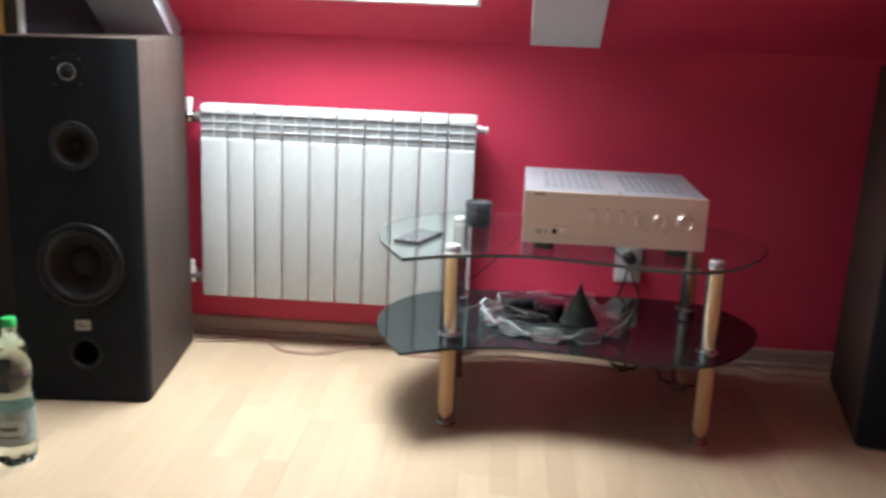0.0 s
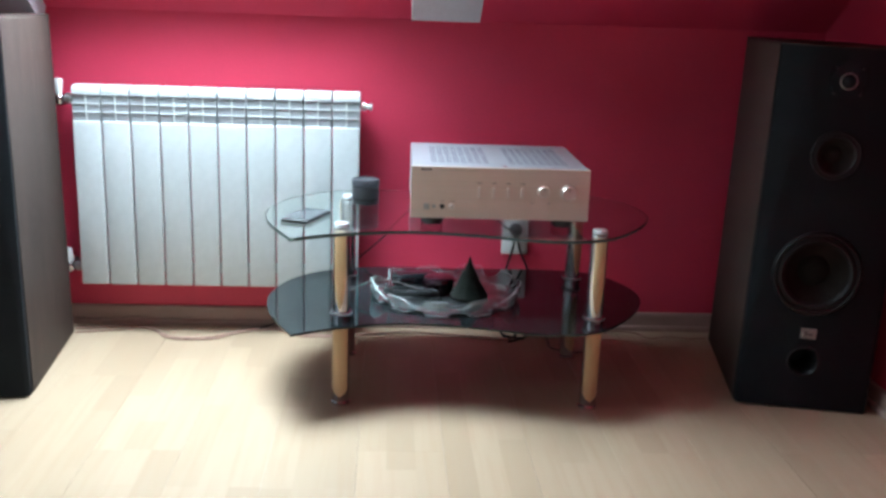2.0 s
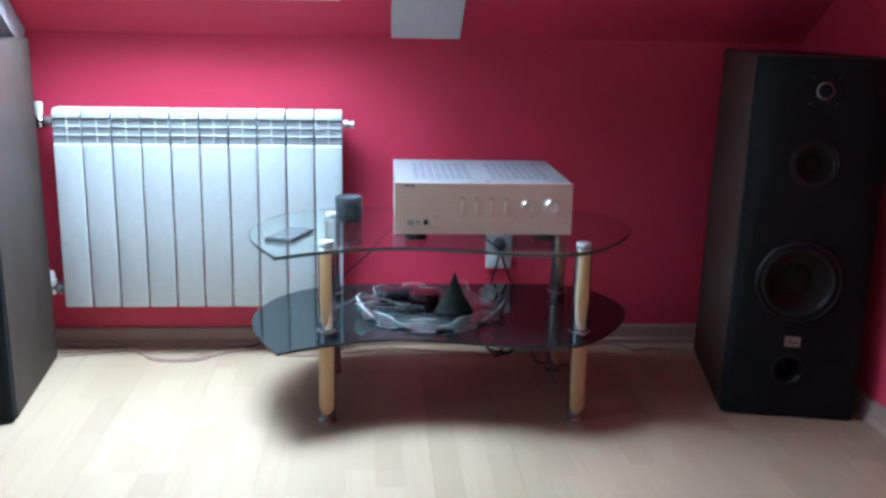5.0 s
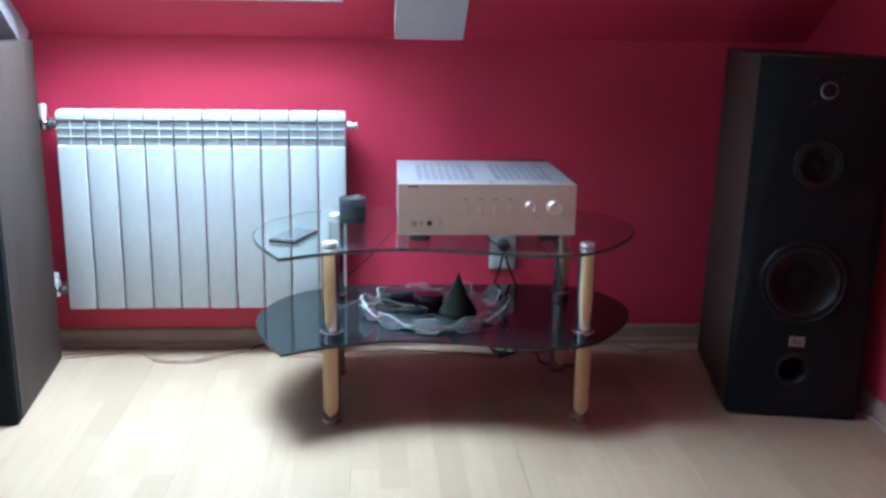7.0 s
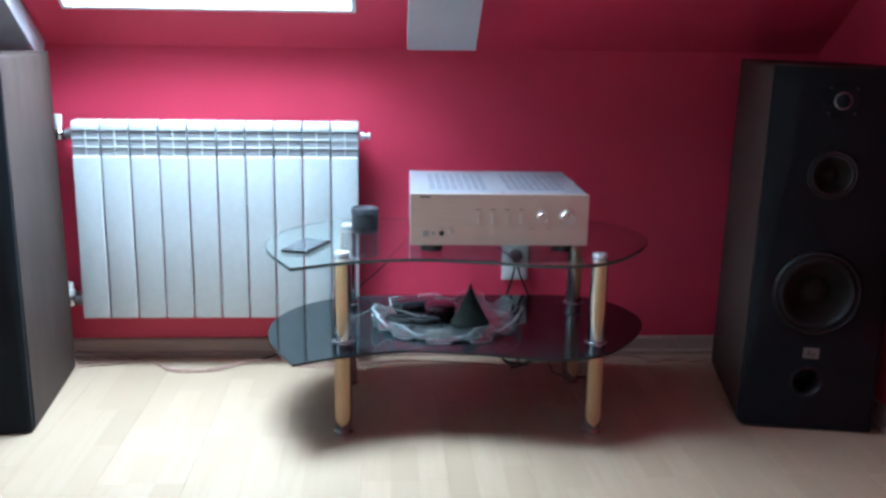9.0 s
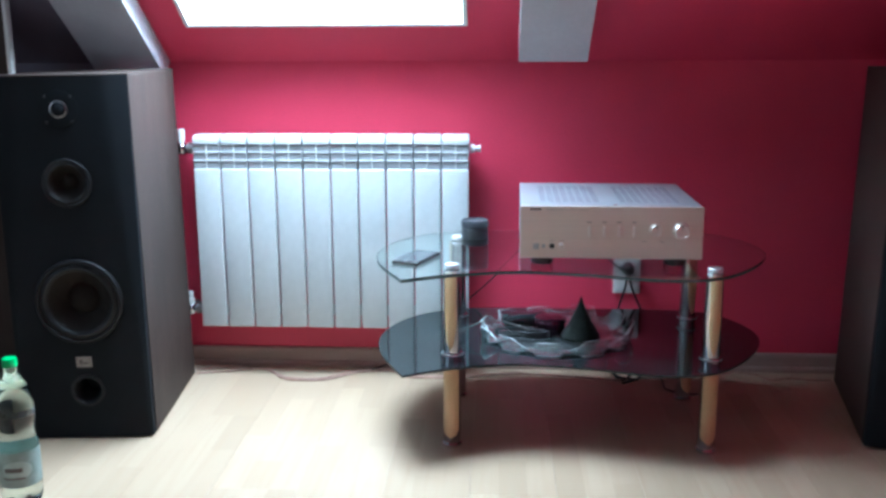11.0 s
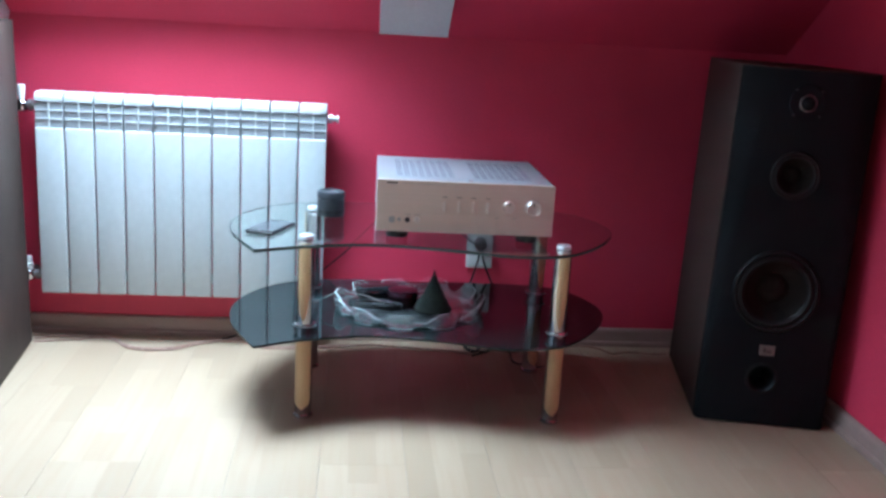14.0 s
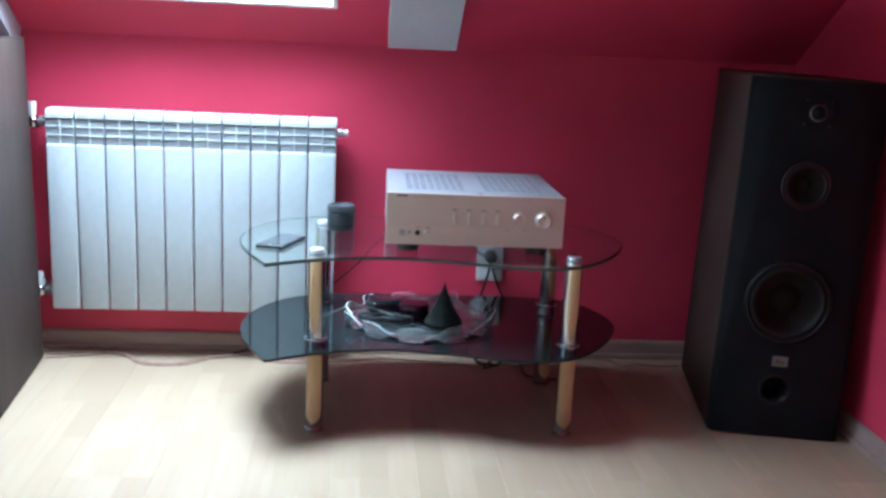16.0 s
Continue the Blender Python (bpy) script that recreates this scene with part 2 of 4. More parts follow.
def tube(points, r, seg=8, bm=None):
    bm = bm or bmesh.new()
    pts = [Vector(p) for p in points]
    rings = []
    for i, p in enumerate(pts):
        d = (pts[min(i + 1, len(pts) - 1)] - pts[max(i - 1, 0)]).normalized()
        side = d.cross(Vector((0, 0, 1)))
        side = side.normalized() if side.length > 1e-3 else Vector((1, 0, 0))
        up = side.cross(d)
        rings.append([bm.verts.new(p + r * (math.cos(2 * math.pi * k / seg) * side + math.sin(2 * math.pi * k / seg) * up)) for k in range(seg)])
    for a, b in zip(rings, rings[1:]):
        for k in range(seg):
            bm.faces.new((a[k], a[(k + 1) % seg], b[(k + 1) % seg], b[k]))
    bm.faces.new(rings[0][::-1])
    bm.faces.new(rings[-1])
    return bm


def structure(name, bm, mat, label, category):
    return tagged(link(name, bm, mat), label, category, kind="structure")


# ---- shell of the attic room ----
def slope_slab(x0, x1, s0, s1, n0, n1, bm=None):
    bm = bm or bmesh.new()
    v = [bm.verts.new(on_slope(x, s, n)) for n in (n0, n1) for x, s in ((x0, s0), (x1, s0), (x1, s1), (x0, s1))]
    for q in ((0, 1, 2, 3), (7, 6, 5, 4), (0, 4, 5, 1), (1, 5, 6, 2), (2, 6, 7, 3), (3, 7, 4, 0)):
        bm.faces.new([v[i] for i in q])
    return bm


S_TOP = (CEIL - KNEE) / math.sin(SLOPE)
Y_TOP = -S_TOP * math.cos(SLOPE)
structure("wall_north", box(X0 - 0.2, X1 + 0.2, 0, 0.2, -0.1, KNEE + 0.02), M_RED, "low knee wall painted deep red under the roof slope", "wall")
structure("wall_east", box(X1, X1 + 0.2, YB, 0, -0.1, CEIL + 0.1), M_RED, "side wall painted deep red", "wall")
# end wall, west wall and ceiling are unseen; white so they bounce neutral light
structure("wall_south", box(X0 - 0.2, X1 + 0.2, YB - 0.2, YB, -0.1, CEIL + 0.1), M_WHITE, "unseen end wall, white to bounce neutral fill light", "wall")
# side wall in four pieces round the opening of the added fill light
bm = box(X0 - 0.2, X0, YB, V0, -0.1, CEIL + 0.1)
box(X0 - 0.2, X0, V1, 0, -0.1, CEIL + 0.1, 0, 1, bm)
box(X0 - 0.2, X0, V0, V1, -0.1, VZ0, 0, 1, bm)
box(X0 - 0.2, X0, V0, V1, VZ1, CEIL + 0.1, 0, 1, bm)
structure("wall_west", bm, M_WHITE, "unseen side wall, white to bounce neutral fill light", "wall")
structure("ceiling", box(X0 - 0.2, X1 + 0.2, YB - 0.2, Y_TOP + 0.02, CEIL, CEIL + 0.15), M_WHITE, "unseen flat ceiling, white to bounce neutral fill light", "ceiling")
bm = bmesh.new()
rings = []
for n in (0, -0.42):
    for x0, x1, s0, s1 in ((X0 - 0.2, X1 + 0.2, 0, S_TOP + 0.1), (WX0, WX1, WS0, WS1)):
        rings.append([bm.verts.new(on_slope(x, s, n)) for x, s in ((x0, s0), (x1, s0), (x1, s1), (x0, s1))])
for p, q in ((0, 1), (2, 3), (0, 2), (1, 3)):
    for i in range(4):
        j = (i + 1) % 4
        bm.faces.new((rings[p][i], rings[p][j], rings[q][j], rings[q][i]))
structure("ceiling_slope", bm, M_RED, "sloping attic ceiling painted deep red", "ceiling")

win = tagged(new("window_1"), "bright roof window with white lining in the sloping ceiling", "roof window", kind="structure")
for name, b4 in (("lining", (WX0, WX0 + 0.012, WS0, WS1)), ("lining", (WX1 - 0.012, WX1, WS0, WS1)), ("lining", (WX0 + 0.012, WX1 - 0.012, WS0, WS0 + 0.012)), ("lining", (WX0 + 0.012, WX1 - 0.012, WS1 - 0.012, WS1))):
    part(name, slope_slab(*b4, 0.003, -0.41), M_PLASTIC, win)
bm = slope_slab(WX0 + 0.012, WX0 + 0.06, WS0 + 0.012, WS1 - 0.012, -0.35, -0.40)
slope_slab(WX1 - 0.06, WX1 - 0.012, WS0 + 0.012, WS1 - 0.012, -0.35, -0.40, bm)
slope_slab(WX0 + 0.06, WX1 - 0.06, WS0 + 0.012, WS0 + 0.06, -0.35, -0.40, bm)
slope_slab(WX0 + 0.06, WX1 - 0.06, WS1 - 0.06, WS1 - 0.012, -0.35, -0.40, bm)
part("window_frame", bm, M_PLASTIC, win)
pane = part("pane", slope_slab(WX0 + 0.06, WX1 - 0.06, WS0 + 0.06, WS1 - 0.06, -0.372, -0.378), M_GLASS, win)
pane.visible_shadow = False


# unseen window, added only to frame the fill light's opening
fill_win = tagged(new("fill_window"), "unseen white framed window added to let in fill light", "window", kind="structure")
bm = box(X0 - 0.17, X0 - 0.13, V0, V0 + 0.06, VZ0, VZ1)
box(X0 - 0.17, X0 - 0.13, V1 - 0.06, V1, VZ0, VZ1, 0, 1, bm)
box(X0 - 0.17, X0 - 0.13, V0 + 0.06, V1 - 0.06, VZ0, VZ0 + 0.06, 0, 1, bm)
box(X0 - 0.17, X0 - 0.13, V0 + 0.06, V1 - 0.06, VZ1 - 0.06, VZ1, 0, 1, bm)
part("window_frame", bm, M_PLASTIC, fill_win)
ob = part("pane", box(X0 - 0.153, X0 - 0.147, V0 + 0.06, V1 - 0.06, VZ0 + 0.06, VZ1 - 0.06), M_GLASS, fill_win)
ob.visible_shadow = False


def rafter(name, xa, xb, start, drop=0.085):
    structure(name, slope_slab(xa, xb, start, S_TOP - 0.1, 0.0, drop), M_GREY, "boxed rafter painted pale grey along the sloping ceiling", "rafter")


rafter("beam_1", 0.536, 0.724, 0.121)
rafter("beam_2", -0.680, -0.488, 0.004, 0.066)

# bay beyond the second rafter: dark violet sheets stand for shade and haze
structure("slope_shade_sheet", slope_slab(X0, -0.682, 0.0, S_TOP - 0.1, 0.0, 0.006), M_VIOLET, "dark violet sheet standing for shade on the sloping bay", "lining board")
structure("wall_shade_sheet", box(X0, -0.682, -0.006, 0, 0.06, KNEE - 0.002), M_VIOLET, "dark violet sheet standing for shade on the knee wall", "lining board")

# skirting
def skirting(name, length, m):
    """A narrow board with a rounded top and a cover strip along its foot, seen end on in y and z, running along x."""
    prof = [(0, 0), (-0.022, 0), (-0.0225, 0.010), (-0.020, 0.0155), (-0.0135, 0.017), (-0.0125, 0.046), (-0.0105, 0.053), (-0.006, 0.0565), (0, 0.057)]
    bm = bmesh.new()
    ends = [[bm.verts.new((x, y, z)) for y, z in prof] for x in (0, length)]
    for i in range(len(prof)):
        j = (i + 1) % len(prof)
        bm.faces.new((ends[0][i], ends[0][j], ends[1][j], ends[1][i]))
    bm.faces.new(ends[0])
    bm.faces.new(ends[1][::-1])
    bmesh.ops.transform(bm, matrix=m, verts=bm.verts)
    structure(name, bm, M_BASE, "narrow beige wooden skirting along the foot of the wall", "skirting")


skirting("baseboard_north", X1 - X0, pose(X0, 0, 0))
skirting("baseboard_east", -YB - 0.023, pose(X1, -0.023, 0, 0, 0, -90))
skirting("baseboard_west", -YB - 0.023, pose(X0, YB, 0, 0, 0, 90))


# ---- radiator ----
def radiator(x, y, zb, n=10, pitch=0.0803, h=0.574, depth=0.08):
    """Cast aluminium sections side by side; front face at y."""
    e = thing("radiator", x, y, zb, 0, "white enamelled aluminium radiator of ten sections below the roof window", "radiator")
    w = pitch / 2 - 0.0016
    zg = h - 0.098     # where the louvres begin
    first = {}

    def add(name, key, maker, mat, ob_parent, loc, label="", smooth=True):
        if key in first:
            ob = new(name, first[key])
            ob.parent = ob_parent
        else:
            ob = part(name, maker(), mat, ob_parent, label, smooth)
            first[key] = ob.data
        ob.location = loc
        return ob

    def plate():
        bm = box(-w, w, 0.0, 0.016, 0.0, zg, 0.005, 3)
        box(-0.012, 0.012, 0.017, depth - 0.005, 0.0, zg, 0.003, 1, bm)
        return bm

    def cap():
        bm = bmesh.new()
        prof = [(0.0, h - 0.026), (0.0, h - 0.016), (0.006, h - 0.005), (0.018, h), (depth - 0.02, h), (depth - 0.004, h - 0.01), (depth, h - 0.03), (depth - 0.012, h - 0.03), (0.012, h - 0.026)]
        for k in (-1, 1):
            for py, pz in prof:
                bm.verts.new((k * (w - 0.0006), py, pz))
        bm.verts.ensure_lookup_table()
        m = len(prof)
        for i in range(m):
            bm.faces.new((bm.verts[i], bm.verts[(i + 1) % m], bm.verts[m + (i + 1) % m], bm.verts[m + i]))
        bm.faces.new([bm.verts[i] for i in range(m)])
        bm.faces.new([bm.verts[m + i] for i in range(m)])
        bmesh.ops.recalc_face_normals(bm, faces=bm.faces)
        bmesh.ops.bevel(bm, geom=[g for g in bm.edges if abs(g.verts[0].co.x - g.verts[1].co.x) < 1e-6], offset=0.003, segments=2, affect="EDGES", profile=0.5)
        return bm

    def grille():
        bm = box(-0.0024, 0.0024, 0.001, 0.012, zg - 0.004, h - 0.024, 0.001, 1)
        for z in (zg + 0.024, zg + 0.048):
            box(-w + 0.001, w - 0.001, 0.0015, 0.012, z - 0.0022, z + 0.0022, 0.001, 1, bm)
        return bm

    # plate close behind the louvres; the recess's shade is in its grey
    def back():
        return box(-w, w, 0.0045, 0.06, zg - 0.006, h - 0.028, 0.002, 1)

    for i in range(n):
        sx = (i - (n - 1) / 2) * pitch
        s = add("section", "plate", plate, M_ENAMEL, e, (sx, 0, 0))
        add("top_cap", "cap", cap, M_ENAMEL, s, (0, 0, 0))
        add("louvre", "grille", grille, M_ENAMEL, s, (0, 0, 0))
        add("recess", "back", back, M_GROOVE, s, (0, 0, 0), "recess behind the louvres, its shade put in as grey")
    for z in (0.045, h - 0.045):
        bm = bmesh.new()
        lathe([(0, -n * pitch / 2 + 0.002), (0.016, -n * pitch / 2 + 0.002), (0.016, n * pitch / 2 - 0.002), (0, n * pitch / 2 - 0.002)], 16, bm, pose(0, 0.045, z, 0, 90, 0))
        part("header_tube", bm, M_ENAMEL, e, "", True)
    # blind plug at the upper right, valves at the left
    part("plug", lathe([(0, 0), (0.013, 0), (0.013, 0.012), (0.008, 0.014), (0.008, 0.022), (0.011, 0.024), (0.011, 0.03), (0, 0.03)], 20, None, pose(n * pitch / 2 + 0.001, 0.045, h - 0.042, 0, 90, 0)), M_SATIN, e, "bright metal blind plug", True)
    for z, up in ((h - 0.042, True), (0.045, False)):
        v = part("valve", lathe([(0, 0), (0.011, 0), (0.011, 0.012), (0.016, 0.013), (0.016, 0.022), (0.010, 0.024), (0.012, 0.05), (0, 0.052)], 20, None, pose(-n * pitch / 2 - 0.001, 0.045, z, 0, -90, 0)), M_DULL, e, "nickel valve", True)
        hx = -n * pitch / 2 - 0.044
        part("valve_cap", lathe([(0, 0.012), (0.008, 0.012), (0.009, 0.018), (0.0115, 0.046), (0.0105, 0.055), (0.0, 0.056)] if up else [(0, 0.014), (0.013, 0.014), (0.014, 0.030), (0.010, 0.034), (0.010, 0.050), (0.008, 0.053), (0, 0.053)], 20, None, pose(hx, 0.045, z)), M_PLASTIC, v, "white plastic cap", True)
        part("valve_body", lathe([(0, -0.021), (0.009, -0.020), (0.017, -0.013), (0.019, 0.0), (0.017, 0.010), (0.012, 0.014), (0, 0.015)], 24, None, pose(hx, 0.045, z)), M_CHROME, v, "round chrome valve body", True)
        part("wall_pipe", tube([(hx, 0.045, z), (hx, 0.09, z), (hx, 0.112, z)], 0.008, 12), M_DULL, v, "", True)
    for bx in (-0.24, 0.24):
        part("bracket", box(bx - 0.008, bx + 0.008, 0.06, 0.1135, h - 0.08, h - 0.06), M_ENAMEL, e)
    return e


radiator(-0.001, -0.115, 0.153)


# ---- loudspeakers ----
def speaker(x, y, rz, inner, lean):
    """x, y: middle of the front at the floor; the front looks along -y before the turn. inner: the side, 1 or -1, towards which the drivers are set.
    lean: degrees by which the box stands out of plumb, on the edge of its foot."""
    WO, MI, TW, BA, PO = (inner * v for v in (0.010, 0.008, 0.006, 0.007, 0.010))
    W, D, H = 0.165, 0.485, 0.909
    e = thing("floor_speaker", x, y, 0, rz, "", "loudspeaker", "pair of floor speakers")
    e.matrix_world = pose(x - 0.45 * math.sin(radians(lean)), y, W * abs(math.sin(radians(lean))), 0, lean, rz)
    bm = box(-W, W, 0.030, D, 0.0, H, 0)
    bmesh.ops.delete(bm, geom=[f for f in bm.faces if f.normal.y < -0.9 or f.calc_center_median().y < 0.031], context="FACES_ONLY")
    bmesh.ops.bevel(bm, geom=[g for g in bm.edges if not g.is_boundary], offset=0.003, segments=2, affect="EDGES", profile=0.5)
    part("cabinet", bm, M_BOX, e, "dark ash vinyl cabinet")
    part("top_panel", prism([(-W, D), (-W, 0.029), (-W + 0.045, 0.007), (-W + 0.085, -0.001), (W - 0.085, -0.001), (W - 0.045, 0.007), (W, 0.029), (W, D)], H, H + 0.003), M_BOX, e)
    # baffle: its sides fall back in a soft curve that tapers out towards the lower end; round holes for the drivers
    bm = bmesh.new()
    rows = [(0.002, 0.012), (0.25, 0.016), (0.45, 0.032), (0.68, 0.058), (H - 0.0005, 0.080)]
    lines = []
    for z, c in rows:
        d = min(0.028, 0.004 + 0.30 * c)
        a, m = W - 0.002, 0.5 * c
        lines.append([bm.verts.new(p) for p in ((-a, 0.031, z), (-a, d, z), (-a + m, 0.30 * d, z), (-a + c, 0.0, z), (a - c, 0.0, z), (a - m, 0.30 * d, z), (a, d, z), (a, 0.031, z))])
    for p, q in zip(lines, lines[1:]):
        for i in (0, 1, 2, 4, 5, 6):
            bm.faces.new((p[i], p[i + 1], q[i + 1], q[i]))
    bm.faces.new(lines[0][::-1])
    bm.faces.new(lines[-1])
    edges = [bm.edges.get((lines[0][3], lines[0][4])), bm.edges.get((lines[-1][3], lines[-1][4]))]
    for p, q in zip(lines, lines[1:]):
        edges += [bm.edges.get((p[3], q[3])), bm.edges.get((p[4], q[4]))]
    for cx, cz, r in ((WO, 0.360, 0.0985), (MI, 0.655, 0.051), (PO, 0.128, 0.0355)):
        ring = [bm.verts.new((cx + r * math.cos(2 * math.pi * i / 40), 0.0, cz + r * math.sin(2 * math.pi * i / 40))) for i in range(40)]
        edges += [bm.edges.new((ring[i], ring[(i + 1) % 40])) for i in range(40)]
    bmesh.ops.triangle_fill(bm, use_beauty=True, edges=edges, normal=(0, -1, 0))
    part("baffle", bm, M_BAFFLE, e, "matt black front baffle", True)

    def round_part(name, prof, x, z, mat, parent, label="", seg=48):
        return part(name, lathe(prof, seg, None, pose(x, -0.0005, z, 90, 0, 0)), mat, parent, label, True)

    w = round_part("woofer", [(0.108, 0.0), (0.108, 0.004), (0.104, 0.009), (0.099, 0.010), (0.095, 0.005), (0.092, 0.007), (0.085, 0.010), (0.078, 0.006), (0.076, 0.002)], WO, 0.360, M_RUBBER, e, "large woofer with a rubber surround")
    round_part("cone", [(0.078, 0.004), (0.066, -0.010), (0.050, -0.026), (0.038, -0.036)], WO, 0.360, M_PAPER, w)
    round_part("dust_cap", [(0.039, -0.035), (0.030, -0.026), (0.016, -0.021), (0, -0.019)], WO, 0.360, M_PAPER, w)
    m = round_part("midrange", [(0.060, 0.0), (0.060, 0.003), (0.056, 0.006), (0.052, 0.004), (0.047, 0.006), (0.042, 0.002)], MI, 0.655, M_RUBBER, e, "round midrange driver")
    round_part("cone", [(0.043, 0.003), (0.033, -0.012), (0.019, -0.024)], MI, 0.655, M_PAPER, m)
    round_part("dust_cap", [(0.021, -0.024), (0.014, -0.017), (0, -0.014)], MI, 0.655, M_PAPER, m)
    t = round_part("tweeter", [(0.044, 0.0), (0.044, 0.003), (0.040, 0.004), (0.023, 0.003), (0, 0.002)], TW, 0.832, M_BAFFLE, e, "tweeter in a round plate")
    round_part("ring", [(0.0205, 0.003), (0.0205, 0.006), (0.0185, 0.007), (0.0165, 0.004)], TW, 0.832, M_DULL, t, "bright metal ring")
    round_part("dome", [(0.0165, 0.004), (0.012, 0.009), (0.006, 0.0115), (0, 0.012)], TW, 0.832, M_BAFFLE, t)
    for sx in (-0.03, 0.03):
        for sz in (-0.03, 0.03):
            part("screw", lathe([(0.0035, 0), (0.0035, 0.003), (0, 0.0036)], 10, None, pose(TW + sx, -0.0035, 0.832 + sz, 90, 0, 0)), M_BLACKP, t)
    for r, cx, z, k in ((0.1015, WO, 0.360, 8), (0.057, MI, 0.655, 6)):
        for i in range(k):
            a = 2 * math.pi * (i + 0.5) / k
            part("screw", lathe([(0.0035, 0), (0.0035, 0.0025), (0, 0.003)], 10, None, pose(cx + r * math.cos(a), -0.0095 if k == 8 else -0.005, z + r * math.sin(a), 90, 0, 0)), M_RUBBER, w if k == 8 else m)
    b = part("badge", box(BA - 0.019, BA + 0.019, -0.0035, 0.001, 0.190, 0.217, 0.0008, 1), M_BADGE, e, "small silver badge")
    part("badge_mark", box(BA - 0.010, BA - 0.003, -0.0046, -0.0032, 0.199, 0.210), M_PRINT, b)
    part("badge_mark", box(BA - 0.001, BA + 0.010, -0.0046, -0.0032, 0.199, 0.204), M_PRINT, b)
    p = round_part("bass_port", [(0.042, 0.0), (0.042, 0.002), (0.036, 0.003), (0.031, -0.003), (0.030, -0.090)], PO, 0.128, M_RUBBER, e, "round bass reflex port")
    round_part("port_back", [(0.0305, -0.089), (0, -0.089)], PO, 0.128, M_RUBBER, p)
    return e


tagged(speaker(-0.561, -0.604, 5.2, 1, -0.7), "tall dark three-way loudspeaker lit from the roof window beside the radiator")
tagged(speaker(1.556, -0.612, -10.5, -1, 1.1), "tall black three-way loudspeaker in the dim corner by the side wall")

# ---- coffee table ----
GLASS_TOP, SHELF_TOP = 0.453, 0.222
OUT = [(0.26, -0.718), (0.37, -0.660), (0.53, -0.620), (0.70, -0.645), (0.87, -0.690), (1.01, -0.655), (1.13, -0.50), (1.172, -0.34), (1.11, -0.175), (0.98, -0.118), (0.68, -0.115), (0.42, -0.120), (0.26, -0.20), (0.18, -0.36), (0.185, -0.53)]


def wave_outline():
    pts = spline([(x, y, 0) for x, y in OUT + [OUT[0]]], 8)
    return [(p.x, p.y) for p in pts[:-1]]


table = thing("coffee_table", 0.68, -0.42, 0, 0, "wave-shaped glass coffee table with black shelf and beech and chrome legs", "coffee table")


def local(bm):
    bmesh.ops.translate(bm, verts=bm.verts, vec=(-0.68, 0.42, 0))
    return bm


top = part("tabletop", local(prism(wave_outline(), GLASS_TOP - 0.008, GLASS_TOP, 0.0015)), M_GLASS, table, "clear glass top with a greenish edge")
top.visible_shadow = False
ring = wave_outline()
bm = bmesh.new()
low = [bm.verts.new((x, y, GLASS_TOP - 0.0068)) for x, y in ring]
high = [bm.verts.new((x, y, GLASS_TOP - 0.0012)) for x, y in ring]
for i in range(len(ring)):
    j = (i + 1) % len(ring)
    bm.faces.new((low[i], low[j], high[j], high[i]))
bmesh.ops.recalc_face_normals(bm, faces=bm.faces)
bmesh.ops.solidify(bm, geom=bm.faces[:], thickness=-0.0006)
part("glass_edge", local(bm), M_EDGE, top, "ground greenish glass edge", True)
part("shelf", local(prism(wave_outline(), SHELF_TOP - 0.006, SHELF_TOP, 0.0012)), M_SMOKED, table, "glossy black glass shelf")


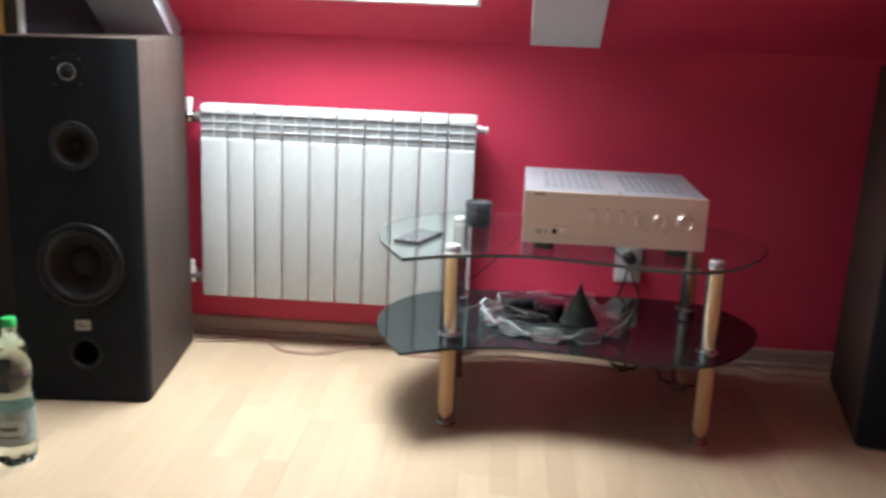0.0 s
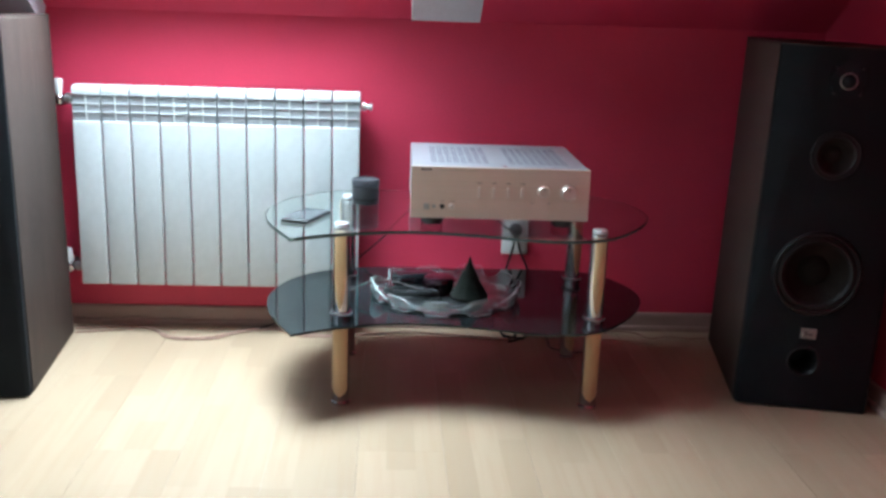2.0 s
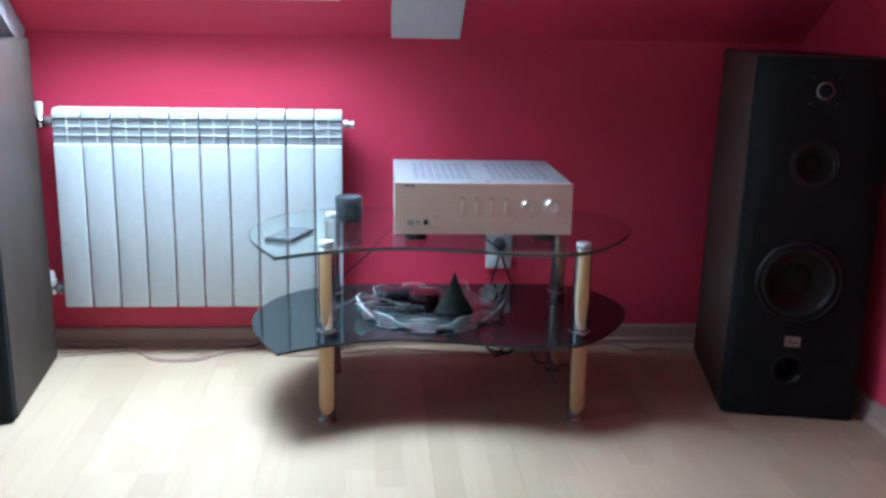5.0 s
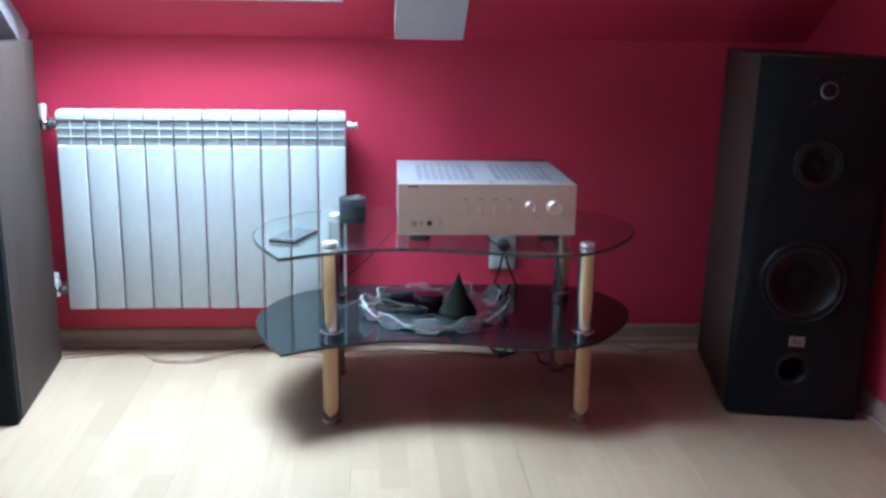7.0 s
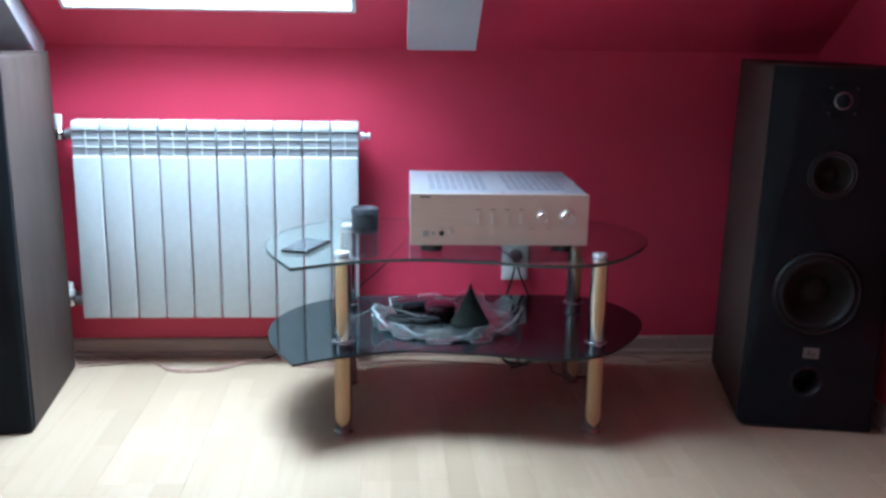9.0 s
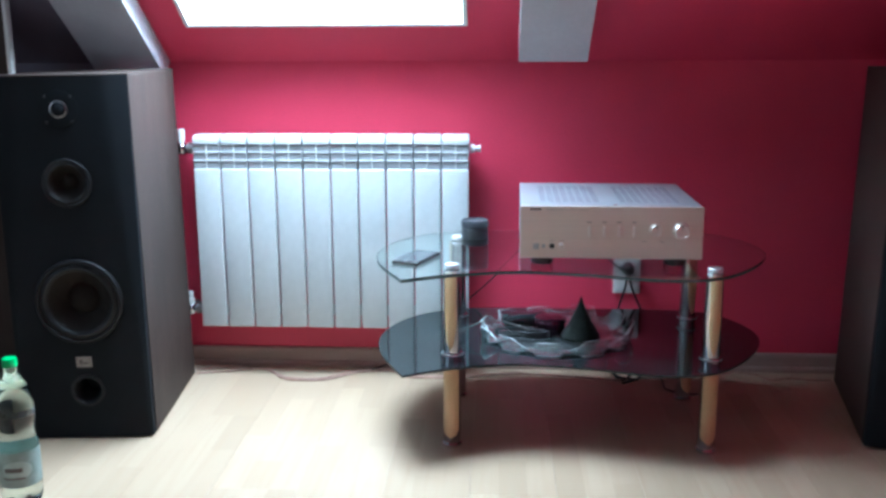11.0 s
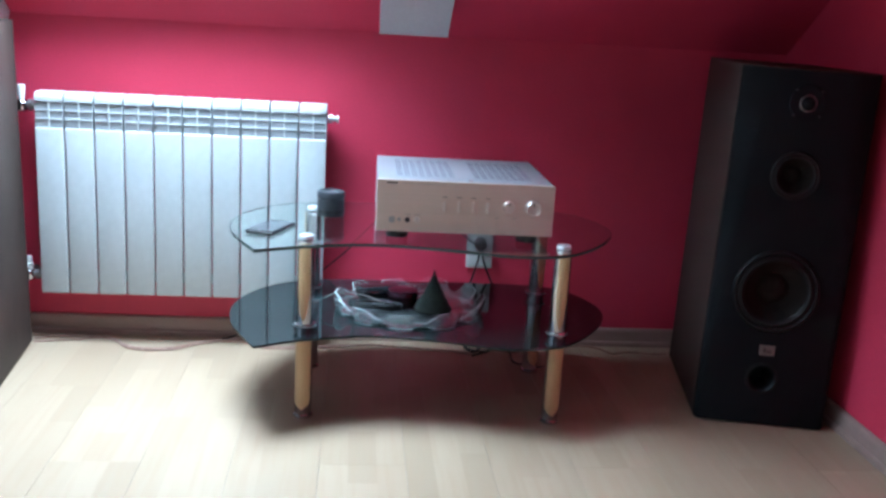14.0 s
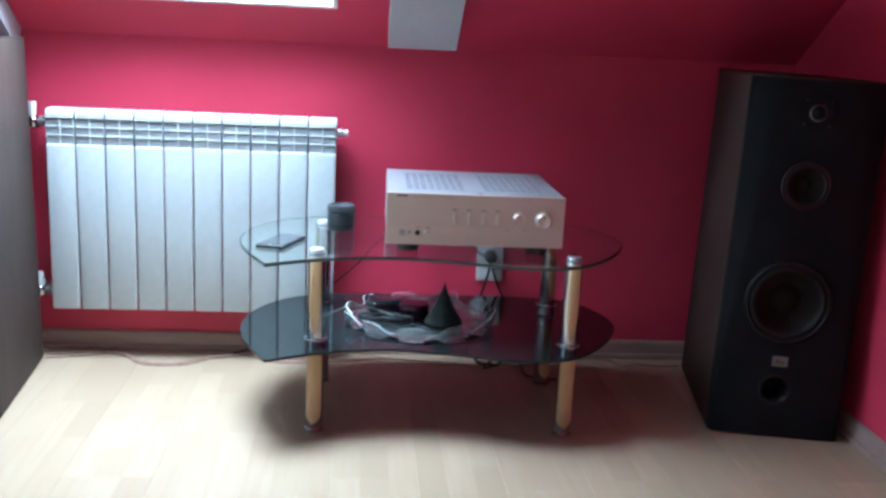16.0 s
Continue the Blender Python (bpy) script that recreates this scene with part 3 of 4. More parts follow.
def leg(x, y, face):
    """A chrome tube with beech shells let into it, turned to face (degrees from -y)."""
    R = 0.0215

    def turned(prof):
        return local(lathe(prof, 28, None, pose(x, y, 0)))

    lg = part("leg", turned([(0, 0.006), (R, 0.006), (R, SHELF_TOP - 0.010), (0, SHELF_TOP - 0.010)]), M_CHROME, table, "chrome tube leg with beech insert", True)
    part("upper_tube", turned([(0, SHELF_TOP + 0.004), (R, SHELF_TOP + 0.004), (R, GLASS_TOP - 0.010), (0, GLASS_TOP - 0.010)]), M_CHROME, lg, "", True)
    part("foot", turned([(0, 0.0), (R + 0.003, 0.0), (R + 0.003, 0.006), (R, 0.009), (0, 0.009)]), M_CHROME, lg, "", True)
    part("collar", turned([(0, SHELF_TOP + 0.0003), (R + 0.001, SHELF_TOP + 0.0003), (R + 0.001, SHELF_TOP + 0.013), (R + 0.004, SHELF_TOP + 0.0135), (R + 0.005, SHELF_TOP + 0.016), (R + 0.004, SHELF_TOP + 0.020), (R, SHELF_TOP + 0.022), (0, SHELF_TOP + 0.022)]), M_CHROME, lg, "", True)
    # extra pale band over the collar's bulge, in place of its glint
    part("ring", turned([(R + 0.002, SHELF_TOP + 0.0140), (R + 0.0056, SHELF_TOP + 0.0148), (R + 0.0060, SHELF_TOP + 0.0160), (R + 0.0056, SHELF_TOP + 0.0172), (R + 0.002, SHELF_TOP + 0.0180)]), M_DULL, lg, "pale ring standing for the glint on the collar", True)
    part("lower_collar", turned([(0, SHELF_TOP - 0.020), (R + 0.001, SHELF_TOP - 0.020), (R + 0.001, SHELF_TOP - 0.007), (0, SHELF_TOP - 0.007)]), M_RUBBER, lg, "black rubber washer", True)
    part("cap", turned([(0, GLASS_TOP + 0.0005), (0.018, GLASS_TOP + 0.0005), (0.018, GLASS_TOP + 0.008), (0.0165, GLASS_TOP + 0.010), (0.010, GLASS_TOP + 0.011), (0, GLASS_TOP + 0.011)]), M_SATIN, lg, "", True)
    part("stem", turned([(0, GLASS_TOP - 0.012), (0.017, GLASS_TOP - 0.012), (0.017, GLASS_TOP - 0.0085), (0, GLASS_TOP - 0.0085)]), M_CHROME, lg, "", True)
    for z0, z1, taper, wide in ((0.022, SHELF_TOP - 0.021, 9.0, 56), (SHELF_TOP + 0.030, GLASS_TOP - 0.012, 2.6, 38)):
        bm = bmesh.new()
        cols = []
        for i in range(21):
            u = i / 20
            z = z0 + (z1 - z0) * u
            half = radians(wide) * min(1, (max(u, 1e-3) * taper) ** 0.5)
            r = R + 0.0012
            cols.append([bm.verts.new((x + r * math.sin(a + radians(face)), y - r * math.cos(a + radians(face)), z)) for a in (half * (k / 6 - 1) for k in range(13))])
        for p, q in zip(cols, cols[1:]):
            for k in range(12):
                bm.faces.new((p[k], p[k + 1], q[k + 1], q[k]))
        bmesh.ops.recalc_face_normals(bm, faces=bm.faces)
        bmesh.ops.solidify(bm, geom=bm.faces[:], thickness=0.002)
        part("wood_insert", local(bm), M_BEECH, lg, "light beech wood insert", True)


for lx, ly, face in ((0.372, -0.592, -8), (0.996, -0.605, 4), (0.374, -0.249, 262), (1.007, -0.247, 28)):
    leg(lx, ly, face)


# ---- amplifier ----
def amplifier(x, y, z, rz):
    W, D, H = 0.435, 0.400, 0.125
    z0 = 0.0235
    e = thing("amplifier", x, y, z, rz, "silver stereo amplifier with champagne front panel on the glass table", "amplifier")
    part("case", box(0.002, W - 0.002, 0.008, D, z0, z0 + H - 0.001, 0.002, 2), M_LID, e, "silver painted steel case")
    face = part("front_panel", box(0, W, 0, 0.0075, z0 - 0.002, z0 + H, 0.0015, 2), M_ALU, e, "brushed champagne aluminium panel")
    for fx in (0.055, W - 0.055):
        for fy in (0.05, D - 0.05):
            part("foot", lathe([(0, 0), (0.026, 0), (0.028, 0.004), (0.028, z0 - 0.003), (0, z0 - 0.003)], 24, None, pose(fx, fy, 0)), M_BLACKP, e, "round black foot", True)
    # ventilation slots in two fields
    for gx in (0.050, 0.245):
        bm = bmesh.new()
        for i in range(8):
            for j in range(11):
                sx, sy = gx + 0.0185 * i, 0.070 + 0.0245 * j
                box(sx, sx + 0.0145, sy, sy + 0.0125, z0 + H - 0.0012, z0 + H - 0.0004, 0, 1, bm)
        ob = part("vent_field", bm, M_VENT, e, "dark ventilation slots")
        ob["kind"] = "stuff"
    part("lid_badge", lathe([(0, 0), (0.005, 0), (0.005, 0.002), (0, 0.002)], 16, None, pose(0.228, 0.022, z0 + H - 0.001)), M_CHROME, e, "", True)

    def knob(name, kx, kz, r, length, mat=M_KNOB, mark=True):
        k = part(name, lathe([(0, 0), (r * 1.04, 0), (r, length * 0.2), (r, length * 0.62), (r * 0.95, length * 0.85), (r * 0.82, length), (r * 0.76, length), (r * 0.70, length * 0.94), (0, length * 0.90)], 36, None, pose(kx, -0.0002, kz, 90, 0, 0)), mat, face, "", True)
        if mark:
            part("pointer", box(kx - 0.0008, kx + 0.0008, -length - 0.0006, -length + 0.0006, kz + r * 0.3, kz + r * 0.85), M_PRINT, k)

    knob("volume_knob", 0.382, z0 + 0.069, 0.0195, 0.022)
    knob("input_knob", 0.322, z0 + 0.070, 0.0145, 0.018)
    for i in range(4):
        tx = 0.1655 + 0.0352 * i
        part("tone_knob", box(tx - 0.0028, tx + 0.0028, -0.011, 0.001, z0 + 0.052, z0 + 0.078, 0.0018, 2), M_KNOB, face)
        part("print_bar", box(tx - 0.006, tx + 0.006, -0.0006, 0.001, z0 + 0.086, z0 + 0.0885), M_FAINT, face)
    part("brand_bar", box(0.024, 0.050, -0.0006, 0.001, z0 + 0.1155, z0 + 0.1195), M_PRINT, face, "dark grey brand lettering as a bar")
    part("print_bar", box(0.062, 0.165, -0.0005, 0.001, z0 + 0.1165, z0 + 0.1172), M_FAINT, face)
    part("power_button", box(0.032, 0.046, -0.004, 0.001, z0 + 0.020, z0 + 0.034, 0.001, 1), M_DULL, face)
    part("indicator", lathe([(0.0045, 0), (0.0045, 0.002), (0, 0.003)], 18, None, pose(0.057, 0, z0 + 0.028, 90, 0, 0)), M_DULL, face, "", True)
    part("headphone_jack", lathe([(0.0065, 0), (0.0065, 0.003), (0.004, 0.003), (0.0038, 0.001), (0, 0.001)], 20, None, pose(0.077, 0, z0 + 0.028, 90, 0, 0)), M_BLACKP, face, "black headphone jack", True)
    knob("selector_knob", 0.100, z0 + 0.028, 0.0075, 0.012)
    for bx in (0.078, 0.101):
        part("print_bar", box(bx - 0.007, bx + 0.007, -0.0006, 0.001, z0 + 0.040, z0 + 0.0415), M_FAINT, face)
    for bx in (0.297, 0.338):
        part("push_button", box(bx - 0.002, bx + 0.002, -0.003, 0.001, z0 + 0.026, z0 + 0.034, 0.0006, 1), M_ALU, face)
        part("print_bar", box(bx - 0.005, bx + 0.005, -0.0006, 0.001, z0 + 0.040, z0 + 0.0414), M_FAINT, face)
    return e


amplifier(0.535, -0.569, GLASS_TOP, -0.8)

# ---- on the table top ----
def canister(x, y, z):
    e = thing("speaker_can", x, y, z, 0, "small charcoal cylindrical canister on the glass top", "canister")
    part("body", lathe([(0, 0), (0.034, 0), (0.036, 0.003), (0.036, 0.044), (0.034, 0.046), (0, 0.046)], 36), M_CANB, e, "", True)
    part("lid", lathe([(0, 0.046), (0.034, 0.046), (0.037, 0.049), (0.037, 0.062), (0.035, 0.066), (0.031, 0.0665), (0.029, 0.063), (0, 0.062)], 36), M_CANB, e, "", True)
    part("band", lathe([(0.0364, 0.010), (0.0368, 0.011), (0.0368, 0.016), (0.0364, 0.017)], 36), M_BLACKP, e, "", True)


canister(0.421, -0.305, GLASS_TOP)


def phone(x, y, z, rz):
    e = thing("phone", x, y, z, rz, "black smartphone lying flat on the glass top", "phone")
    part("body", box(-0.036, 0.036, -0.068, 0.068, 0, 0.0085, 0.003, 2), M_BLACKP, e)
    part("screen", box(-0.033, 0.033, -0.055, 0.057, 0.0084, 0.0092, 0.0003, 1), M_SCREEN, e, "dark glossy screen")
    part("side_button", box(0.0355, 0.0372, 0.010, 0.024, 0.003, 0.006, 0.0004, 1), M_CHROME, e, "small chrome side button")
    part("earpiece", box(-0.006, 0.006, 0.060, 0.062, 0.0084, 0.0092), M_DULL, e)
    part("home_button", lathe([(0, 0), (0.004, 0), (0.004, 0.0008), (0, 0.0008)], 16, None, pose(0, -0.0615, 0.0084)), M_DULL, e)


phone(0.279, -0.502, GLASS_TOP, -21)


# ---- on the shelf ----
def bowl(x, y, z):
    """Cast glass bowl: a flat dish whose thin wall stands up in eleven broad petals with low folds between them."""
    bm = bmesh.new()
    N, K, PET = 264, 21, 11
    lines = []
    for shell in (0, 1):
        for k in range(K):
            u = k / (K - 1)
            u = u if shell == 0 else 1 - u
            ring = []
            for i in range(N):
                a = 2 * math.pi * i / N
                ph = PET * a + 0.5 * math.sin(2 * a + 0.4) + 0.35 * math.sin(3 * a)
                p = 0.5 + 0.5 * math.tanh(2.7 * (math.cos(ph) + 0.32))
                tall = 1 + 0.12 * math.sin(5 * a + 2.0) - 0.5 * max(0, math.cos(a - radians(125)))
                foot = 0.170 + 0.022 * p
                rim_r = 0.182 + 0.021 * p
                rim_z = 0.017 + 0.025 * tall * p
                if u < 0.4:
                    v = u / 0.4
                    r, zz = 0.09 + (foot - 0.09) * v, 0.003 + 0.004 * v * (1 - p)
                else:
                    v = (u - 0.4) / 0.6
                    r = foot + (rim_r - foot) * (v ** 1.6) + 0.006 * math.sin(math.pi * v)
                    zz = 0.003 + 0.004 * (1 - p) * (1 - v) + rim_z * v ** 1.15
                if shell:
                    t = min(1, max(0, (u - 0.3) / 0.25))
                    r, zz = r - 0.0027 * t, zz + 0.0042 * (1 - t)
                ring.append(bm.verts.new((r * math.cos(a), r * 0.97 * math.sin(a), zz)))
            lines.append(ring)
    for a, b in zip(lines, lines[1:]):
        for i in range(N):
            bm.faces.new((a[i], a[(i + 1) % N], b[(i + 1) % N], b[i]))
    bm.faces.new(lines[0][::-1])
    bm.faces.new(lines[-1])
    bm.faces.ensure_lookup_table()
    # rim and foot rows take the whiter glass in place of glints
    for n, f in enumerate(bm.faces):
        f.material_index = 1 if n // N in (8, K - 1) else 0
    ob = link("glass_bowl", bm, M_BOWL, None, "", True)
    ob.data.materials.append(M_RIM)
    lo = min(v.co.z for v in ob.data.vertices)
    ob.location = (x, y, z - lo + 0.0005)
    return tagged(ob, "clear cast glass bowl with petal-shaped upright rim on the black shelf", "bowl")


BX, BY = 0.638, -0.392
bowl(BX, BY, SHELF_TOP)
BZ = SHELF_TOP + 0.0100


def wicker_cone(x, y, z):
    prof = [(0, 0), (0.051, 0.0)]
    n = 18
    for i in range(n):
        u = i / n
        r = 0.049 * (1 - u) ** 1.3
        prof += [(r + 0.0016, 0.002 + 0.106 * u), (r, 0.002 + 0.106 * (u + 0.5 / n))]
    prof.append((0, 0.110))
    ob = link("cone_ornament", lathe(prof, 32), M_GREENCONE, None, "", True)
    ob.location = (x, y, z)
    return tagged(ob, "small dark green wound cone standing in the glass bowl", "ornament")


wicker_cone(0.700, -0.415, BZ)


def round_tin(x, y, z, r, h, rz=0):
    e = thing("round_tin", x, y, z, rz, "plum lacquered round tin lying in the glass bowl", "tin")
    part("body", lathe([(0, 0), (r * 0.92, 0), (r, 0.004), (r, h * 0.6), (0, h * 0.6)], 36), M_PLUM, e, "", True)
    part("lid", lathe([(0, h * 0.6), (r * 1.04, h * 0.6), (r * 1.05, h * 0.75), (r * 0.95, h * 0.93), (r * 0.6, h), (0, h)], 36), M_PLUM, e, "", True)


round_tin(0.622, -0.378, BZ, 0.041, 0.042)


def glasses_case(x, y, z, rz):
    bm = box(-0.062, 0.062, -0.030, 0.030, 0, 0.040, 0.014, 4)
    for v in bm.verts:
        v.co.z *= 1 - 2.2 * v.co.x ** 2 * 40 * 0.3
    ob = link("glasses_case", bm, M_CASE, None, "", True)
    ob.matrix_world = pose(x, y, z, 0, 0, rz)
    return tagged(ob, "glossy black rounded glasses case lying in the glass bowl", "glasses case")


glasses_case(0.560, -0.330, BZ, 20)


def coil(x, y, z, r, turns, rad, label, seed):
    rnd = random.Random(seed)
    pts = []
    for i in range(turns * 18):
        a = 2 * math.pi * i / 18
        rr = r * (1 + 0.12 * math.sin(0.37 * i + seed) + rnd.uniform(-0.02, 0.02))
        pts.append((x + rr * math.cos(a) * 1.25, y + rr * math.sin(a) * 0.7, z + rad + 0.010 * (0.5 + 0.5 * math.sin(0.21 * i)) + 0.0022 * i / 18))
    return tagged(link("cable_coil", tube(spline(pts, 3), rad, 8), M_RUBBER, None, "", True), label, "cable")


coil(0.535, -0.425, BZ, 0.042, 5, 0.0022, "black cable wound in a loose coil in the glass bowl", 3)
coil(0.575, -0.445, BZ, 0.030, 4, 0.0026, "thick black cable wound in a small coil in the bowl", 8)


# ---- wall socket, plug and leads ----
def socket_unit(x, z):
    e = thing("wall_socket", x, 0, z, 0, "white double wall socket on the red wall behind the table", "socket")
    part("frame", box(-0.040, 0.040, -0.010, -0.0005, -0.052, 0.052, 0.003, 2), M_PLASTIC, e)
    part("insert", lathe([(0.0215, 0.0), (0.0215, 0.003), (0.019, 0.004), (0.0185, -0.004), (0, -0.004)], 32, None, pose(0, -0.0098, 0.022, 90, 0, 0)), M_PLASTIC, e, "", True)
    part("cover", box(-0.033, 0.033, -0.0125, -0.0095, -0.044, -0.008, 0.0012, 2), M_PLASTIC, e, "plain lower cover")
    return e


socket_unit(0.872, 0.293)
plug = thing("power_plug", 0.872, -0.012, 0.315, 0, "black round power plug in the wall socket", "plug")
part("body", lathe([(0, 0), (0.019, 0), (0.019, 0.022), (0.014, 0.032), (0.007, 0.036), (0, 0.036)], 28, None, pose(0, 0, 0, 90, 0, 0)), M_BLACKP, plug, "", True)
part("lead", tube(spline([(0, -0.034, 0), (-0.01, -0.05, 0.004), (-0.04, -0.06, 0.02), (-0.07, -0.06, 0.05), (-0.08, -0.05, 0.085)], 6), 0.0032, 8), M_RUBBER, plug, "", True)


part("lead", tube(spline([(-0.003, -0.030, -0.008), (-0.010, -0.034, -0.05), (-0.035, -0.035, -0.14), (-0.05, -0.04, -0.21), (-0.045, -0.05, -0.28), (-0.03, -0.07, -0.3095), (0.03, -0.10, -0.3115)], 6), 0.0032, 8), M_RUBBER, plug, "", True)
part("lead", tube(spline([(0.003, -0.030, -0.008), (0.012, -0.034, -0.05), (0.05, -0.035, -0.14), (0.065, -0.04, -0.21), (0.055, -0.05, -0.28), (0.04, -0.08, -0.3095), (-0.02, -0.13, -0.3115)], 6), 0.0032, 8), M_RUBBER, plug, "", True)


def lead(name, pts, r, mat, label):
    return tagged(link(name, tube(spline(pts, 8), r, 8), mat, None, "", True), label, "cable")


FZ = 0.0032
lead("speaker_cable", [(-0.44, -0.075, FZ), (-0.30, -0.05, FZ), (-0.21, -0.07, FZ), (-0.17, -0.13, FZ), (-0.12, -0.155, FZ), (-0.03, -0.15, FZ), (0.02, -0.11, FZ), (0.07, -0.075, FZ), (0.16, -0.06, FZ), (0.21, -0.11, FZ), (0.30, -0.12, FZ), (0.42, -0.10, FZ), (0.55, -0.07, FZ), (0.70, -0.09, FZ), (0.85, -0.12, FZ)], 0.0034, M_CABLE, "copper coloured speaker cable trailing on the floor along the skirting")
lead("speaker_cable", [(-0.43, -0.110, FZ), (-0.33, -0.085, FZ), (-0.24, -0.060, FZ), (-0.185, -0.105, FZ), (-0.13, -0.140, FZ), (-0.04, -0.136, FZ), (0.01, -0.100, FZ), (0.09, -0.052, FZ), (0.17, -0.045, FZ), (0.225, -0.098, FZ), (0.31, -0.105, FZ), (0.43, -0.085, FZ), (0.56, -0.055, FZ)], 0.0026, M_CABLE, "thin copper coloured speaker cable looped on the floor below the radiator")
lead("speaker_cable", [(1.47, -0.085, FZ), (1.42, -0.09, FZ), (1.347, -0.078, FZ), (1.295, -0.095, FZ), (1.262, -0.05, FZ), (1.20, -0.03, FZ), (1.14, -0.05, FZ), (1.06, -0.06, FZ), (0.98, -0.10, FZ), (0.90, -0.07, FZ)], 0.0034, M_CABLE, "copper coloured speaker cable trailing on the floor to the corner")
lead("power_lead", [(0.955, -0.03, 0.06), (0.968, -0.06, 0.012), (0.972, -0.128, FZ), (0.974, -0.192, FZ), (1.040, -0.225, FZ), (1.10, -0.19, FZ)], 0.0032, M_RUBBER, "black power lead lying on the floor behind the table")
lead("power_lead", [(0.80, -0.03, FZ), (0.832, -0.04, FZ), (0.842, -0.092, FZ), (0.860, -0.112, FZ), (0.89, -0.063, FZ), (0.93, -0.04, FZ)], 0.0032, M_RUBBER, "short black lead looped on the floor by the skirting")
lead("audio_lead", [(0.345, -0.350, SHELF_TOP + 0.0025), (0.372, -0.405, 0.231), (0.405, -0.424, 0.252), (0.445, -0.418, 0.268), (0.485, -0.402, 0.266), (0.530, -0.400, 0.255), (0.570, -0.420, 0.246)], 0.0015, M_PRINT, "thin grey lead lying over the rim of the glass bowl")
lead("signal_cable", [(0.62, -0.20, 0.60), (0.60, -0.13, 0.46), (0.52, -0.10, 0.36), (0.44, -0.06, 0.27), (0.34, -0.04, 0.18), (0.24, -0.03, 0.09), (0.15, -0.04, 0.02), (0.10, -0.05, FZ)], 0.0022, M_RUBBER, "thin dark cable hanging behind the table to the floor")


# ---- bottle ----
def bottle(x, y):
    e = thing("water_bottle", x, y, 0, 20, "large clear plastic water bottle with green cap standing on the floor", "bottle")
    R = 0.043
    prof = [(0.0, 0.008), (0.020, 0.003), (0.032, 0.0), (0.040, 0.006), (R, 0.022), (R, 0.045), (R - 0.002, 0.050), (R, 0.055), (R, 0.135), (R - 0.002, 0.145), (0.038, 0.162), (0.036, 0.175), (0.038, 0.188), (0.040, 0.200), (R - 0.002, 0.215), (R - 0.003, 0.235), (0.036, 0.258), (0.026, 0.278), (0.016, 0.292), (0.0135, 0.297), (0.0135, 0.312), (0.0, 0.312)]
    bm = bmesh.new()
    lathe(prof, 40, bm)
    # the air above the water line
    lathe([(0.0, 0.206), (R - 0.0042, 0.206), (R - 0.0035, 0.215), (R - 0.0045, 0.235), (0.0345, 0.258), (0.0245, 0.278), (0.0145, 0.292), (0.012, 0.297), (0.012, 0.310), (0.0, 0.310)][::-1], 40, bm)
    for v in bm.verts:
        if v.co.z < 0.03:
            a = math.atan2(v.co.y, v.co.x)
            v.co.z += 0.004 * (0.5 + 0.5 * math.cos(5 * a)) * (1 if v.co.z < 0.02 else 0)
    lo = min(v.co.z for v in bm.verts)
    bmesh.ops.translate(bm, verts=bm.verts, vec=(0, 0, -lo))
    ob = part("body", bm, M_PET, e, "clear greenish plastic", True)
    ob.visible_shadow = False
    part("cap", lathe([(0, 0.314), (0.0155, 0.314), (0.0155, 0.330), (0.014, 0.332), (0, 0.332)], 28), M_CAPG, e, "bright green screw cap", True)
    lab = bmesh.new()
    lathe([(R + 0.0006, 0.052), (R + 0.0006, 0.132)], 40, lab)
    lb = part("label", lab, M_LABEL, e, "pale green paper label", True)
    bm = bmesh.new()
    ovals = [bm.verts.new(((R + 0.0012) * math.sin(0.72 * math.cos(t)), -(R + 0.0012) * math.cos(0.72 * math.cos(t)), 0.092 + 0.021 * math.sin(t))) for t in (2 * math.pi * i / 32 for i in range(32))]
    for i in range(15):
        bm.faces.new((ovals[i], ovals[i + 1], ovals[30 - i], ovals[31 - i]))
    part("emblem", bm, M_EMBLEM, lb, "pale oval emblem on the label")
    for k, (z0, z1, half) in enumerate(((0.088, 0.098, 24), (0.072, 0.076, 30))):
        bm = bmesh.new()
        cols = [[bm.verts.new(((R + 0.0018) * math.sin(radians(a)), -(R + 0.0018) * math.cos(radians(a)), z)) for z in (z0, z1)] for a in range(-half - 10, half - 9, 4)]
        for a, b in zip(cols, cols[1:]):
            bm.faces.new((a[0], b[0], b[1], a[1]))
        part("print_bar", bm, M_PRINT, lb)


bottle(-0.556, -0.950)

